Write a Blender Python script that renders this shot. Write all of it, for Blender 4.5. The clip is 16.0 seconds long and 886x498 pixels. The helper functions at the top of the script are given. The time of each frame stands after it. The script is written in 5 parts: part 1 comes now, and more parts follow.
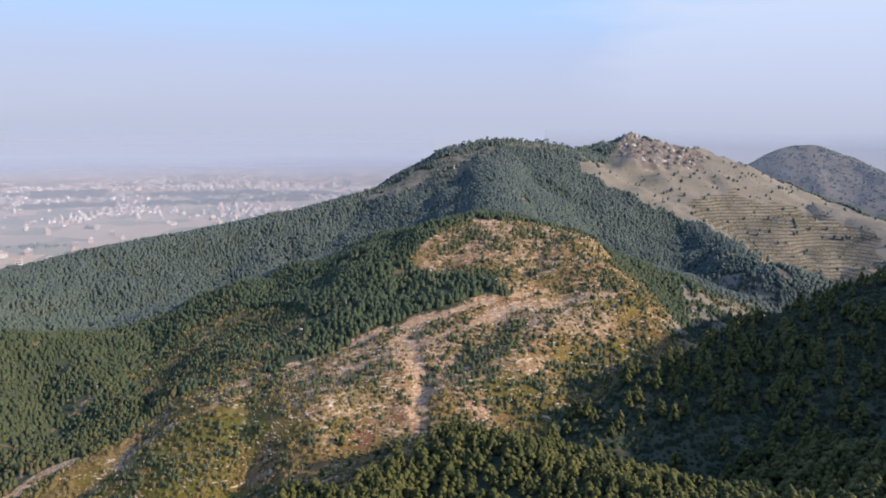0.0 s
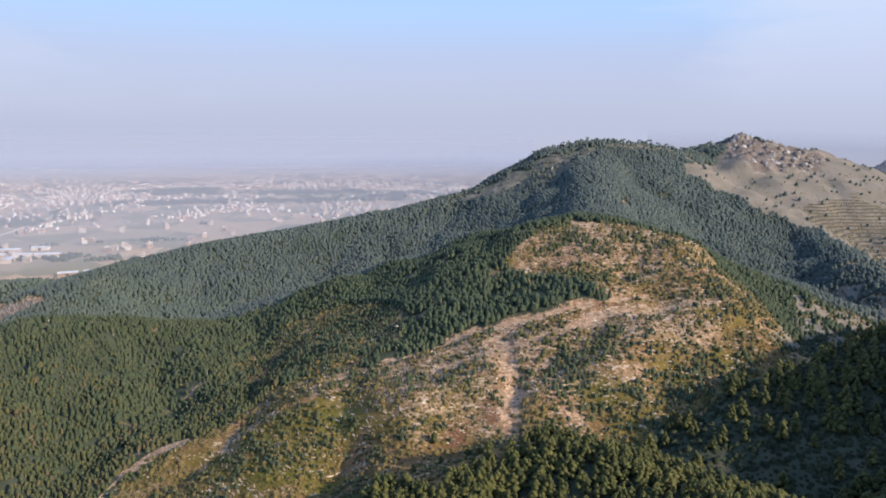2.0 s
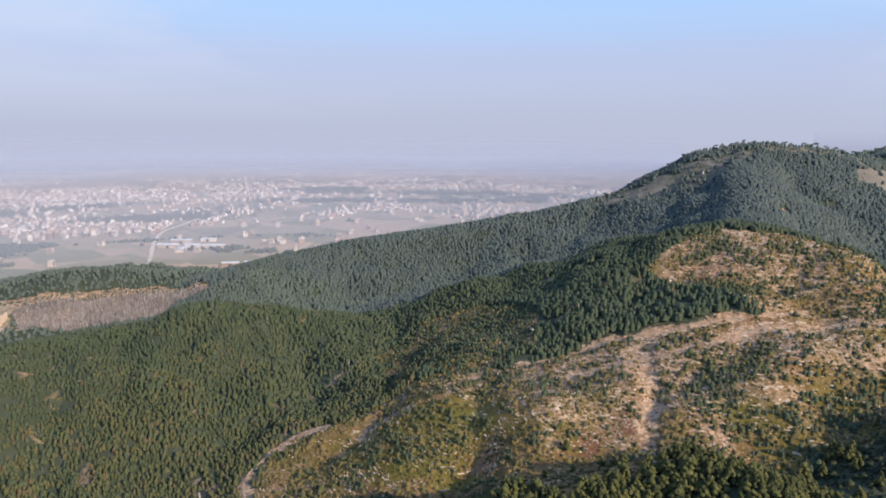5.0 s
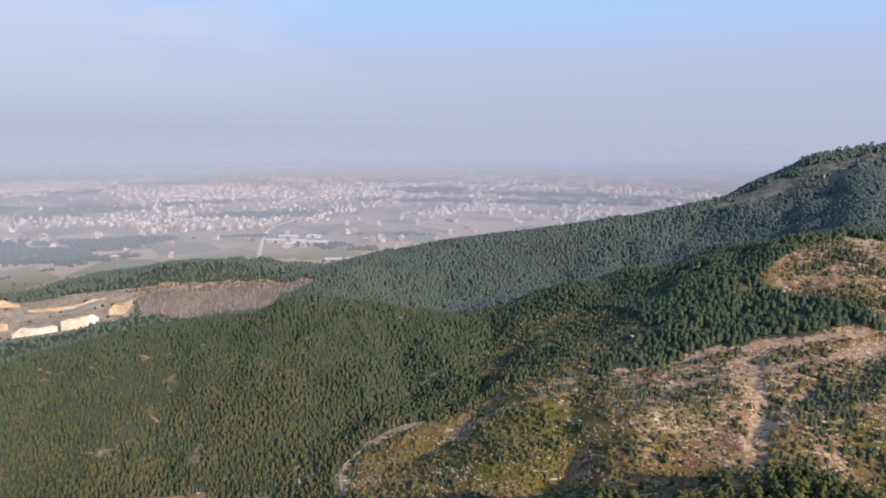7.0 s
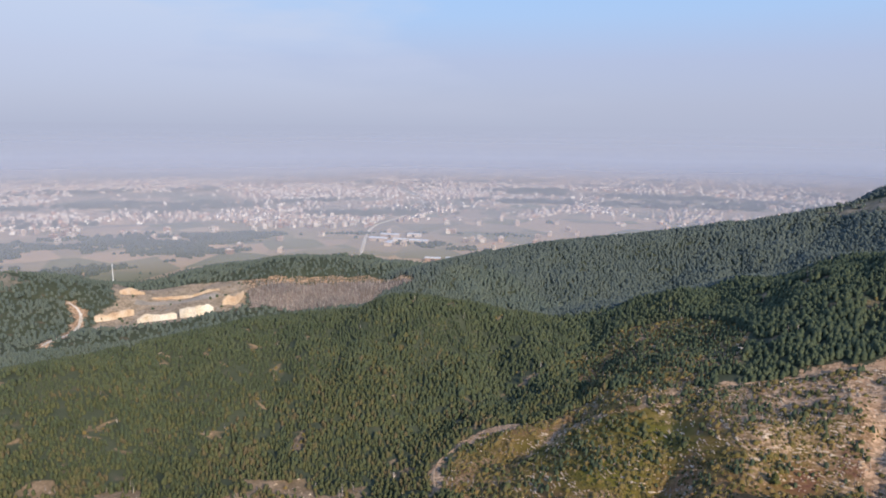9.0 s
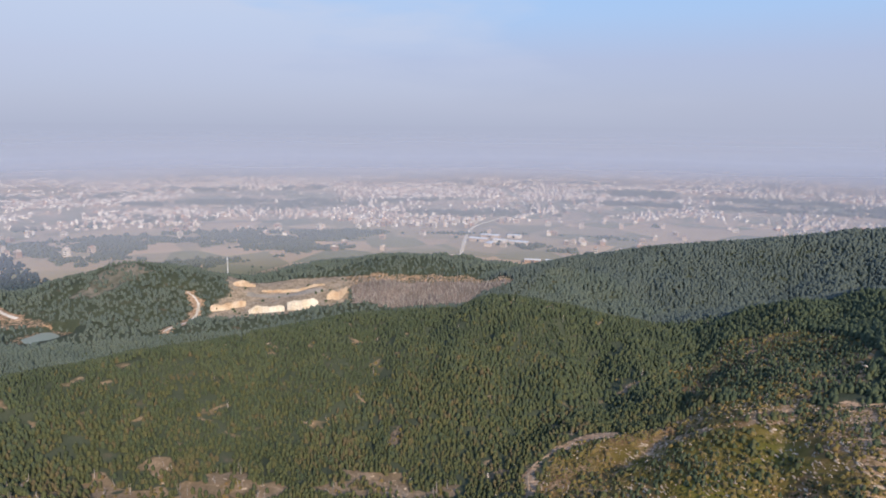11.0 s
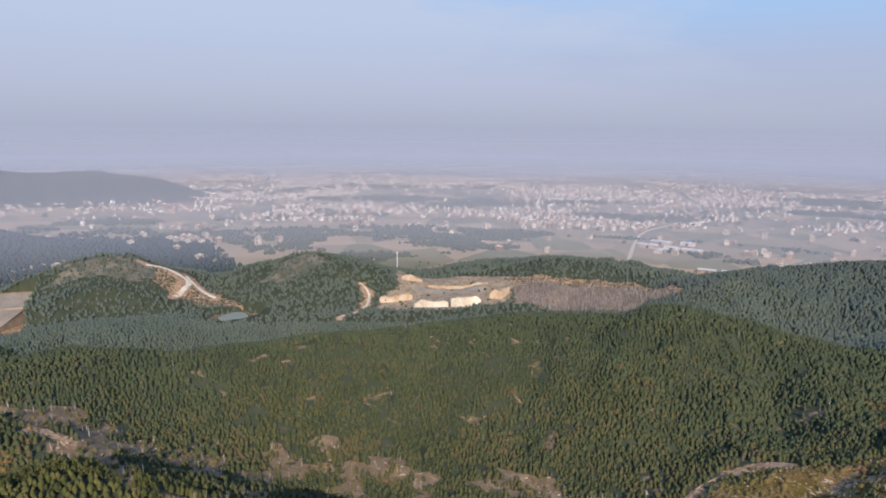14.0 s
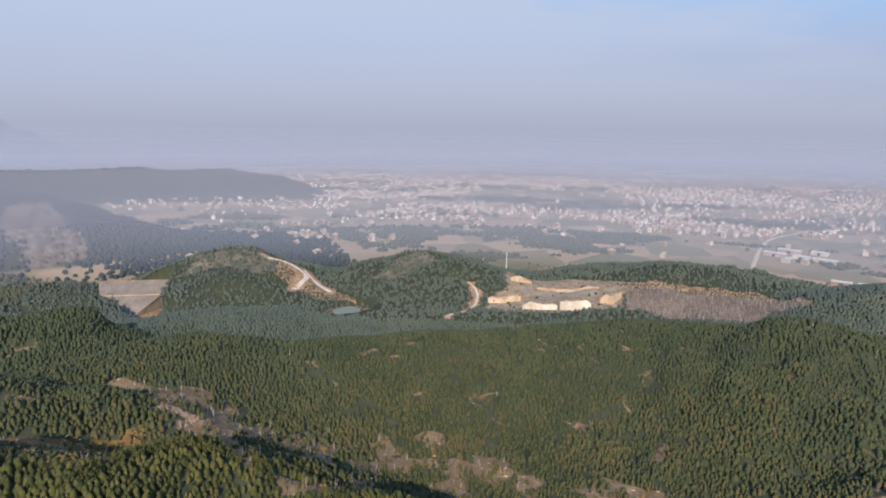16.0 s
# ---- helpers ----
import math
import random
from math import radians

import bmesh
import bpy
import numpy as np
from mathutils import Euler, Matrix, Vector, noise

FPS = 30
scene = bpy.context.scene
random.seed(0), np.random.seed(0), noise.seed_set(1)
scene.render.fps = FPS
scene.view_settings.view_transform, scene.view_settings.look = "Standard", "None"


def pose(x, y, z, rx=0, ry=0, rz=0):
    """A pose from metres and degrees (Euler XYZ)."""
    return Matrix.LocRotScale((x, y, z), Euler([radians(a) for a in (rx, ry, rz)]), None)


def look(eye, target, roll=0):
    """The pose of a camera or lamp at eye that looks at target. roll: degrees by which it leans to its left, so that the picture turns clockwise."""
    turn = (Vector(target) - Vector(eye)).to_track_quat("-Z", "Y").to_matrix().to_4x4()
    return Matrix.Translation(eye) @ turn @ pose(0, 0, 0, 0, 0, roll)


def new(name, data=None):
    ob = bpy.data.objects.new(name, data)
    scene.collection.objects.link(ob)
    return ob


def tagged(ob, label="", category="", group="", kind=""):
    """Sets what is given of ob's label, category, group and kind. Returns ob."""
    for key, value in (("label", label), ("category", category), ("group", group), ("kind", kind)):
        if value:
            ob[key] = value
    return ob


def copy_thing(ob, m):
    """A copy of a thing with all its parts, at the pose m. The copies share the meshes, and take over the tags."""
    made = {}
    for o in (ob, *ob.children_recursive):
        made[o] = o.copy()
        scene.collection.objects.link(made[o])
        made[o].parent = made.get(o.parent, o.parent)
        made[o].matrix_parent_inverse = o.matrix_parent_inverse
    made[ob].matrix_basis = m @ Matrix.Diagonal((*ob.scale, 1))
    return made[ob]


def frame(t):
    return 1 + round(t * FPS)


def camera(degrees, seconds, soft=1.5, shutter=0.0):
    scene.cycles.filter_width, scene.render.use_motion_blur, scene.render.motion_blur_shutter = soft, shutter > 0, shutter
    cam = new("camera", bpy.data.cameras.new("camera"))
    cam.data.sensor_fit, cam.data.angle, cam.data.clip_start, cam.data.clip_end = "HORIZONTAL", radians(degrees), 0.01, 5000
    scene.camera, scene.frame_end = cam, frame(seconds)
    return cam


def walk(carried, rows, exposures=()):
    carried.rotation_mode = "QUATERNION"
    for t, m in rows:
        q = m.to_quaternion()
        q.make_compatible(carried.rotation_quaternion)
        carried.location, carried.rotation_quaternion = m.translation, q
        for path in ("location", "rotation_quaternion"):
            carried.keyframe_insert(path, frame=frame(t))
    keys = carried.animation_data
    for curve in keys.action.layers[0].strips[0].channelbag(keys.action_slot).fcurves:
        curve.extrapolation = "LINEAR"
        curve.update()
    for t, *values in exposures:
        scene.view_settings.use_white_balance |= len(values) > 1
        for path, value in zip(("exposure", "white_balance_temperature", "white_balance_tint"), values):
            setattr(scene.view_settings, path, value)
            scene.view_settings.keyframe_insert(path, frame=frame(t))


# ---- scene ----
# ---- camera: it hovers 200 m over the plain and turns to its left ----
cam = camera(65.86, 16.0, 1.85)
# seconds, yaw, pitch, roll
PATH = [
    (0, 0.20, -10.22, 0.67),
    (0.5, 2.18, -10.23, 0.63),
    (1, 4.30, -10.24, 0.57),
    (1.5, 6.20, -10.24, 0.55),
    (2, 8.34, -10.24, 0.52),
    (2.5, 10.20, -10.24, 0.49),
    (3, 12.29, -10.25, 0.45),
    (3.5, 14.15, -10.23, 0.45),
    (4, 16.25, -10.23, 0.45),
    (4.2, 17.03, -10.21, 0.45),
    (6.3, 25.29, -10.19, 0.44),
    (6.5, 26.18, -10.19, 0.43),
    (7, 28.37, -10.18, 0.44),
    (7.5, 30.32, -10.17, 0.48),
    (8, 32.55, -10.16, 0.49),
    (8.5, 34.54, -10.18, 0.54),
    (9, 36.78, -10.18, 0.47),
    (9.2, 37.66, -10.18, 0.47),
    (11.3, 46.59, -10.18, 0.47),
    (11.5, 47.52, -10.18, 0.52),
    (12, 49.90, -10.19, 0.58),
    (12.5, 52.00, -10.20, 0.60),
    (13, 54.47, -10.21, 0.65),
    (13.5, 56.65, -10.22, 0.60),
    (14, 59.17, -10.23, 0.63),
    (14.5, 61.36, -10.24, 0.61),
    (15, 63.81, -10.24, 0.62),
    (15.5, 65.95, -10.26, 0.60),
    (16, 68.49, -10.28, 0.63),
]

walk(cam, [(t, pose(0, 0, 200, 90 + p, 0, a) @ pose(0, 0, 0, 0, 0, r)) for t, a, p, r in PATH], [(0, 0.25), (3.5, 0.23), (7, 0.1), (11, 0.0), (16, -0.08)])

# ---- world, sun, exposure ----
SUN_TURN, SUN_HEIGHT = 114.0, 26.0
world = bpy.data.worlds.new("sky")
scene.world = world
world.use_nodes = True
wn = world.node_tree
wn.nodes.clear()


def node(tree, kind, **values):
    n = tree.nodes.new(kind)
    for key, value in values.items():
        setattr(n, key, value)
    return n


def ramp(tree, stops, source):
    n = tree.nodes.new("ShaderNodeValToRGB")
    els = n.color_ramp.elements
    while len(els) < len(stops):
        els.new(0.5)
    for el, (at, color) in zip(els, stops):
        el.position, el.color = at, (*color, 1)
    tree.links.new(source, n.inputs[0])
    return n.outputs[0]


def math_node(tree, op, a, b=None, clamp=False):
    n = node(tree, "ShaderNodeMath", operation=op, use_clamp=clamp)
    for slot, v in zip(n.inputs, (a, b)):
        if v is None:
            continue
        if isinstance(v, (int, float)):
            slot.default_value = v
        else:
            tree.links.new(v, slot)
    return n.outputs[0]


def mix_color(tree, fac, a, b, blend="MIX"):
    n = node(tree, "ShaderNodeMix", data_type="RGBA", blend_type=blend)
    for slot, v in zip((n.inputs[0], n.inputs[6], n.inputs[7]), (fac, a, b)):
        if isinstance(v, (int, float)):
            slot.default_value = v
        elif isinstance(v, tuple):
            slot.default_value = (*v, 1)
        else:
            tree.links.new(v, slot)
    return n.outputs[2]


sky = node(wn, "ShaderNodeTexSky", sky_type="NISHITA", sun_disc=False, sun_elevation=radians(SUN_HEIGHT), sun_rotation=radians(SUN_TURN))
sky.air_density, sky.dust_density, sky.ozone_density = 1.0, 2.0, 1.5
coords = node(wn, "ShaderNodeTexCoord")
split = node(wn, "ShaderNodeSeparateXYZ")
wn.links.new(coords.outputs["Generated"], split.inputs[0])
elevation = split.outputs[2]
# thin high cloud, stretched level, thicker to the west and over the east end
stretch = node(wn, "ShaderNodeMapping")
stretch.inputs["Scale"].default_value = (1.3, 1.3, 6.0)
wn.links.new(coords.outputs["Generated"], stretch.inputs[0])
cloud_noise = node(wn, "ShaderNodeTexNoise")
cloud_noise.inputs["Scale"].default_value, cloud_noise.inputs["Detail"].default_value, cloud_noise.inputs["Roughness"].default_value = 1.8, 6, 0.5
wn.links.new(stretch.outputs[0], cloud_noise.inputs["Vector"])
bank = math_node(wn, "ABSOLUTE", math_node(wn, "ADD", split.outputs[0], 0.20))
bank = math_node(wn, "SUBTRACT", bank, math_node(wn, "MULTIPLY", math_node(wn, "SUBTRACT", elevation, 0.12), 1.4))
bank = math_node(wn, "ADD", bank, math_node(wn, "MULTIPLY", math_node(wn, "SUBTRACT", cloud_noise.outputs[0], 0.5), 0.9))
cloud = ramp(wn, [(0.40, (0, 0, 0)), (0.56, (1, 1, 1))], bank)
clear = mix_color(wn, 1.0, sky.outputs[0], (0.105, 0.105, 0.105), "MULTIPLY")
blue = ramp(wn, [(0.0, (0.482, 0.527, 0.692)), (0.03, (0.476, 0.525, 0.705)), (0.09, (0.465, 0.536, 0.768)), (0.15, (0.42, 0.60, 0.92)), (0.22, (0.37, 0.61, 1.0)), (0.45, (0.28, 0.46, 0.88)), (1.0, (0.22, 0.38, 0.75))], elevation)
hazy = mix_color(wn, 0.88, clear, blue)
veil = math_node(wn, "MULTIPLY", cloud, ramp(wn, [(0.0, (0, 0, 0)), (0.19, (0.85, 0.85, 0.85)), (0.5, (0.5, 0.5, 0.5))], elevation))
full_sky = mix_color(wn, veil, hazy, (0.59, 0.64, 0.795))
background = node(wn, "ShaderNodeBackground")
background.inputs["Strength"].default_value = 1.0
wn.links.new(full_sky, background.inputs[0])
wn.links.new(background.outputs[0], node(wn, "ShaderNodeOutputWorld").inputs[0])

sun = new("sun", bpy.data.lights.new("sun", "SUN"))
sun.data.energy, sun.data.angle, sun.data.color = 5.0, radians(0.6), (1.0, 0.87, 0.71)
toward = Vector((math.sin(radians(SUN_TURN)) * math.cos(radians(SUN_HEIGHT)), math.cos(radians(SUN_TURN)) * math.cos(radians(SUN_HEIGHT)), math.sin(radians(SUN_HEIGHT))))
sun.matrix_world = look(toward * 900, (0, 0, 0))

# ---- materials ----


def material(name, stops, size=1.0, fine=None, rough=0.85, bump=0.0, island=0.0, spread=0.0, metal=0.0, detail=4, sheen=0.0):
    """A surface coloured by soft noise of that size in metres, with a second, finer one, and a shift from piece to piece."""
    m = bpy.data.materials.new(name)
    m.use_nodes = True
    t = m.node_tree
    b = t.nodes["Principled BSDF"]
    b.inputs["Roughness"].default_value, b.inputs["Metallic"].default_value = rough, metal
    b.inputs["Specular IOR Level"].default_value = 0.25
    # pale bluish sheen lifts far foliage, imitating haze
    b.inputs["Sheen Weight"].default_value, b.inputs["Sheen Roughness"].default_value = sheen, 0.6
    b.inputs["Sheen Tint"].default_value = (0.90, 0.94, 1.0, 1)
    where = node(t, "ShaderNodeNewGeometry").outputs["Position"]
    n = node(t, "ShaderNodeTexNoise")
    n.inputs["Scale"].default_value, n.inputs["Detail"].default_value = 1.0 / size, detail
    t.links.new(where, n.inputs["Vector"])
    value = n.outputs[0]
    if island:
        piece = node(t, "ShaderNodeNewGeometry").outputs["Random Per Island"]
        whole = node(t, "ShaderNodeObjectInfo").outputs["Random"]
        shift = math_node(t, "MULTIPLY", math_node(t, "SUBTRACT", math_node(t, "FRACT", math_node(t, "ADD", piece, whole)), 0.5), island)
        value = math_node(t, "ADD", value, shift)
    color = ramp(t, stops, value)
    if fine:
        n2 = node(t, "ShaderNodeTexNoise")
        n2.inputs["Scale"].default_value, n2.inputs["Detail"].default_value = 1.0 / fine, 3
        t.links.new(where, n2.inputs["Vector"])
        grain = ramp(t, [(0.3, (0.72, 0.72, 0.72)), (0.7, (1.25, 1.25, 1.25))], n2.outputs[0])
        color = mix_color(t, 1.0, color, grain, "MULTIPLY")
        if bump:
            bm_node = node(t, "ShaderNodeBump")
            bm_node.inputs["Strength"].default_value, bm_node.inputs["Distance"].default_value = bump, fine
            t.links.new(n2.outputs[0], bm_node.inputs["Height"])
            t.links.new(bm_node.outputs[0], b.inputs["Normal"])
    t.links.new(color, b.inputs["Base Color"])
    return m


def foliage(name, dark, mid, light, size=26.0, sheen=0.2):
    return material(name, [(0.25, dark), (0.5, mid), (0.78, light)], size, 0.8, 0.8, 0.0, 0.26, sheen=sheen)


# the blue in PINE_BLUE and PINE_FAR imitates haze on distant slopes
PINE_BLUE = foliage("haze_blue_pine_needles", (0.064, 0.083, 0.074), (0.076, 0.096, 0.083), (0.088, 0.106, 0.089), 26.0, 0.05)
PINE_FAR = foliage("haze_tinted_far_needles", (0.070, 0.092, 0.076), (0.086, 0.108, 0.086), (0.102, 0.120, 0.092), 40.0, 0.05)
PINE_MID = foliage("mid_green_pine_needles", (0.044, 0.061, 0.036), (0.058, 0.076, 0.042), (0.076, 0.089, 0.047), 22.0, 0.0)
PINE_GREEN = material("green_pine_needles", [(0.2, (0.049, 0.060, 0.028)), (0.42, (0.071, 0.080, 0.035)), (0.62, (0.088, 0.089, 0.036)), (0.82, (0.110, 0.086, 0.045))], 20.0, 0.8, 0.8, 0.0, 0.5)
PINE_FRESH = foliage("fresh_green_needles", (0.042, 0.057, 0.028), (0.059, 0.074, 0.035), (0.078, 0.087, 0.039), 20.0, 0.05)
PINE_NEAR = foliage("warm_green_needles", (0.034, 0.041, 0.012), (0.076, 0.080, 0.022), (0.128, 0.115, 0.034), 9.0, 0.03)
# haze painted into the leaf colour of the far woods
FAR_LEAF = foliage("haze_blue_far_foliage", (0.070, 0.088, 0.090), (0.082, 0.100, 0.098), (0.096, 0.112, 0.104), 60.0, 0.1)
SCRUB = material("scrub_leaves", [(0.25, (0.074, 0.062, 0.018)), (0.45, (0.128, 0.100, 0.026)), (0.62, (0.160, 0.112, 0.036)), (0.8, (0.165, 0.098, 0.046))], 12.0, 0.7, 0.85, 0, 0.3, sheen=0.1)
SHRUB_LEAF = material("dark_olive_shrub_leaves", [(0.25, (0.046, 0.046, 0.014)), (0.5, (0.078, 0.074, 0.020)), (0.78, (0.118, 0.096, 0.028))], 8.0, 0.7, 0.85, 0, 0.4)
BARK = material("pine_bark", [(0.3, (0.07, 0.05, 0.035)), (0.7, (0.16, 0.11, 0.08))], 0.6, 0.1, 0.95, 0.4)
DEAD_WOOD = material("dead_grey_wood", [(0.3, (0.20, 0.17, 0.15)), (0.7, (0.42, 0.365, 0.325))], 5.0, 0.3, 0.95, 0, 0.5)
STONE = material("pale_broken_stone", [(0.25, (0.26, 0.17, 0.11)), (0.5, (0.42, 0.295, 0.20)), (0.8, (0.60, 0.46, 0.34))], 6.0, 0.5, 0.95, 0.5, 0.5)
BRASH = material("bleached_cut_branches", [(0.25, (0.32, 0.23, 0.155)), (0.5, (0.48, 0.36, 0.25)), (0.8, (0.64, 0.51, 0.38))], 6.0, 0.5, 0.95, 0.5, 0.4)
DIRT = material("dirt_road_soil", [(0.25, (0.24, 0.145, 0.085)), (0.5, (0.38, 0.25, 0.155)), (0.8, (0.50, 0.37, 0.25))], 5.0, 0.6, 0.95, 0.5)
WHITE_EARTH = material("pale_quarry_earth", [(0.25, (0.52, 0.41, 0.29)), (0.5, (0.68, 0.59, 0.47)), (0.78, (0.78, 0.72, 0.62))], 16.0, 1.2, 0.95, 0.5)


def ground_material():
    m = bpy.data.materials.new("hill_ground")
    m.use_nodes = True
    t = m.node_tree
    b = t.nodes["Principled BSDF"]
    b.inputs["Roughness"].default_value = 0.95
    b.inputs["Specular IOR Level"].default_value = 0.1
    where = node(t, "ShaderNodeNewGeometry").outputs["Position"]

    def noise_of(size, detail=4, rough=0.55):
        n = node(t, "ShaderNodeTexNoise")
        n.inputs["Scale"].default_value, n.inputs["Detail"].default_value, n.inputs["Roughness"].default_value = 1.0 / size, detail, rough
        t.links.new(where, n.inputs["Vector"])
        return n.outputs[0]

    def cover(name):
        return node(t, "ShaderNodeAttribute", attribute_name=name).outputs["Fac"]

    coarse, middle, fine = noise_of(38), noise_of(9, 5), noise_of(2.2, 5, 0.65)
    floor_color = ramp(t, [(0.3, (0.050, 0.060, 0.038)), (0.60, (0.070, 0.078, 0.050)), (0.70, (0.10, 0.088, 0.060)), (0.82, (0.19, 0.14, 0.10))], middle)
    # scrub: grass and fern, bronze patches, and pale stone between
    green = ramp(t, [(0.32, (0.245, 0.128, 0.066)), (0.46, (0.215, 0.128, 0.052)), (0.56, (0.180, 0.122, 0.036)), (0.74, (0.150, 0.124, 0.026)), (0.95, (0.165, 0.146, 0.030))], math_node(t, "ADD", coarse, math_node(t, "MULTIPLY", cover("grass"), 0.17)))
    green = mix_color(t, 0.7, green, ramp(t, [(0.3, (0.55, 0.55, 0.55)), (0.7, (1.45, 1.45, 1.45))], middle), "MULTIPLY")
    stony = ramp(t, [(0.3, (0.30, 0.18, 0.11)), (0.7, (0.58, 0.41, 0.28))], fine)
    cells = node(t, "ShaderNodeTexVoronoi")
    cells.inputs["Scale"].default_value = 1 / 1.7
    t.links.new(where, cells.inputs["Vector"])
    cell_tone = node(t, "ShaderNodeSeparateColor")
    t.links.new(cells.outputs["Color"], cell_tone.inputs[0])
    speckle = ramp(t, [(0.0, (0.38, 0.36, 0.30)), (0.4, (0.72, 0.68, 0.62)), (0.75, (1.05, 1.02, 1.0)), (1.0, (1.4, 1.38, 1.34))], cell_tone.outputs[0])
    stony = mix_color(t, 1.0, stony, speckle, "MULTIPLY")
    litter = math_node(t, "ADD", math_node(t, "MULTIPLY", noise_of(30, 3), 0.45), math_node(t, "ADD", math_node(t, "MULTIPLY", middle, 0.2), math_node(t, "MULTIPLY", noise_of(1.3, 4, 0.7), 0.4)))
    litter = math_node(t, "ADD", litter, math_node(t, "MULTIPLY", math_node(t, "SUBTRACT", cover("stony"), math_node(t, "ADD", math_node(t, "MULTIPLY", cover("grass"), 0.6), 0.35)), 0.14))
    scrub_color = mix_color(t, ramp(t, [(0.49, (0, 0, 0)), (0.575, (0.85, 0.85, 0.85))], litter), green, stony)
    color = mix_color(t, ramp(t, [(0.35, (0, 0, 0)), (0.6, (1, 1, 1))], math_node(t, "ADD", cover("scrub"), math_node(t, "SUBTRACT", math_node(t, "MULTIPLY", middle, 0.7), 0.35))), floor_color, scrub_color)
    color = mix_color(t, math_node(t, "MULTIPLY", cover("rust"), ramp(t, [(0.35, (0.2, 0.2, 0.2)), (0.6, (0.9, 0.9, 0.9))], fine)), color, (0.15, 0.062, 0.042))
    earth = ramp(t, [(0.3, (0.12, 0.090, 0.050)), (0.5, (0.235, 0.162, 0.098)), (0.7, (0.40, 0.285, 0.185))], math_node(t, "ADD", math_node(t, "MULTIPLY", middle, 0.5), math_node(t, "MULTIPLY", fine, 0.5)))
    color = mix_color(t, ramp(t, [(0.35, (0, 0, 0)), (0.6, (1, 1, 1))], math_node(t, "ADD", cover("foot"), math_node(t, "SUBTRACT", math_node(t, "MULTIPLY", middle, 0.8), 0.4))), color, earth)
    # dry grass slopes
    dry = ramp(t, [(0.3, (0.150, 0.134, 0.104)), (0.5, (0.215, 0.185, 0.147)), (0.72, (0.30, 0.25, 0.205))], math_node(t, "ADD", math_node(t, "MULTIPLY", coarse, 0.6), math_node(t, "MULTIPLY", fine, 0.4)))
    color = mix_color(t, ramp(t, [(0.35, (0, 0, 0)), (0.6, (1, 1, 1))], math_node(t, "ADD", cover("dry"), math_node(t, "SUBTRACT", math_node(t, "MULTIPLY", middle, 0.6), 0.3))), color, dry)
    height_of = node(t, "ShaderNodeSeparateXYZ")
    t.links.new(where, height_of.inputs[0])
    ledge = math_node(t, "FRACT", math_node(t, "ADD", math_node(t, "MULTIPLY", height_of.outputs[2], 1 / 2.9), math_node(t, "MULTIPLY", coarse, 1.2)))
    ledge = math_node(t, "MULTIPLY", ramp(t, [(0.30, (1, 1, 1)), (0.42, (0, 0, 0)), (0.9, (0, 0, 0)), (1.0, (1, 1, 1))], ledge), cover("terrace"))
    color = mix_color(t, math_node(t, "MULTIPLY", ledge, 0.75), color, (0.075, 0.065, 0.045))
    # bare soil and stone
    bare = ramp(t, [(0.28, (0.24, 0.135, 0.08)), (0.5, (0.46, 0.30, 0.19)), (0.75, (0.62, 0.46, 0.33))], math_node(t, "ADD", math_node(t, "MULTIPLY", middle, 0.5), math_node(t, "MULTIPLY", fine, 0.5)))
    bare = mix_color(t, 0.7, bare, speckle, "MULTIPLY")
    color = mix_color(t, ramp(t, [(0.42, (0, 0, 0)), (0.6, (1, 1, 1))], math_node(t, "ADD", cover("bare"), math_node(t, "ADD", math_node(t, "MULTIPLY", cell_tone.outputs[1], 0.5), math_node(t, "SUBTRACT", fine, 0.82)))), color, bare)
    chalk = ramp(t, [(0.35, (0.17, 0.15, 0.10)), (0.5, (0.29, 0.24, 0.175)), (0.66, (0.46, 0.375, 0.285))], math_node(t, "ADD", math_node(t, "MULTIPLY", middle, 0.5), math_node(t, "MULTIPLY", fine, 0.5)))
    color = mix_color(t, math_node(t, "MULTIPLY", cover("chalk"), 0.7), color, chalk)
    burnt = ramp(t, [(0.34, (0.12, 0.092, 0.076)), (0.5, (0.235, 0.18, 0.148)), (0.66, (0.43, 0.335, 0.275))], math_node(t, "ADD", math_node(t, "MULTIPLY", coarse, 0.5), math_node(t, "MULTIPLY", fine, 0.5)))
    color = mix_color(t, ramp(t, [(0.4, (0, 0, 0)), (0.6, (1, 1, 1))], cover("burnt")), color, burnt)
    rock = ramp(t, [(0.34, (0.13, 0.10, 0.080)), (0.54, (0.205, 0.165, 0.138)), (0.72, (0.42, 0.375, 0.335))], math_node(t, "ADD", math_node(t, "MULTIPLY", middle, 0.7), math_node(t, "MULTIPLY", fine, 0.3)))
    color = mix_color(t, ramp(t, [(0.4, (0, 0, 0)), (0.62, (1, 1, 1))], math_node(t, "ADD", cover("rock"), math_node(t, "SUBTRACT", math_node(t, "MULTIPLY", middle, 0.7), 0.35))), color, rock)
    # farmed plain: plots of stubble, soil and crops
    plots = node(t, "ShaderNodeTexVoronoi")
    plots.inputs["Scale"].default_value = 1 / 85.0
    t.links.new(where, plots.inputs["Vector"])
    tone = node(t, "ShaderNodeSeparateColor")
    t.links.new(plots.outputs["Color"], tone.inputs[0])
    field = ramp(t, [(0.0, (0.28, 0.255, 0.17)), (0.2, (0.48, 0.36, 0.25)), (0.4, (0.39, 0.315, 0.23)), (0.6, (0.25, 0.245, 0.165)), (0.8, (0.43, 0.335, 0.245)), (1.0, (0.56, 0.40, 0.265))], tone.outputs[0])
    field = mix_color(t, 0.6, field, ramp(t, [(0.3, (0.8, 0.82, 0.85)), (0.7, (1.15, 1.12, 1.1))], noise_of(240, 3)), "MULTIPLY")
    color = mix_color(t, cover("field"), color, field)
    t.links.new(color, b.inputs["Base Color"])
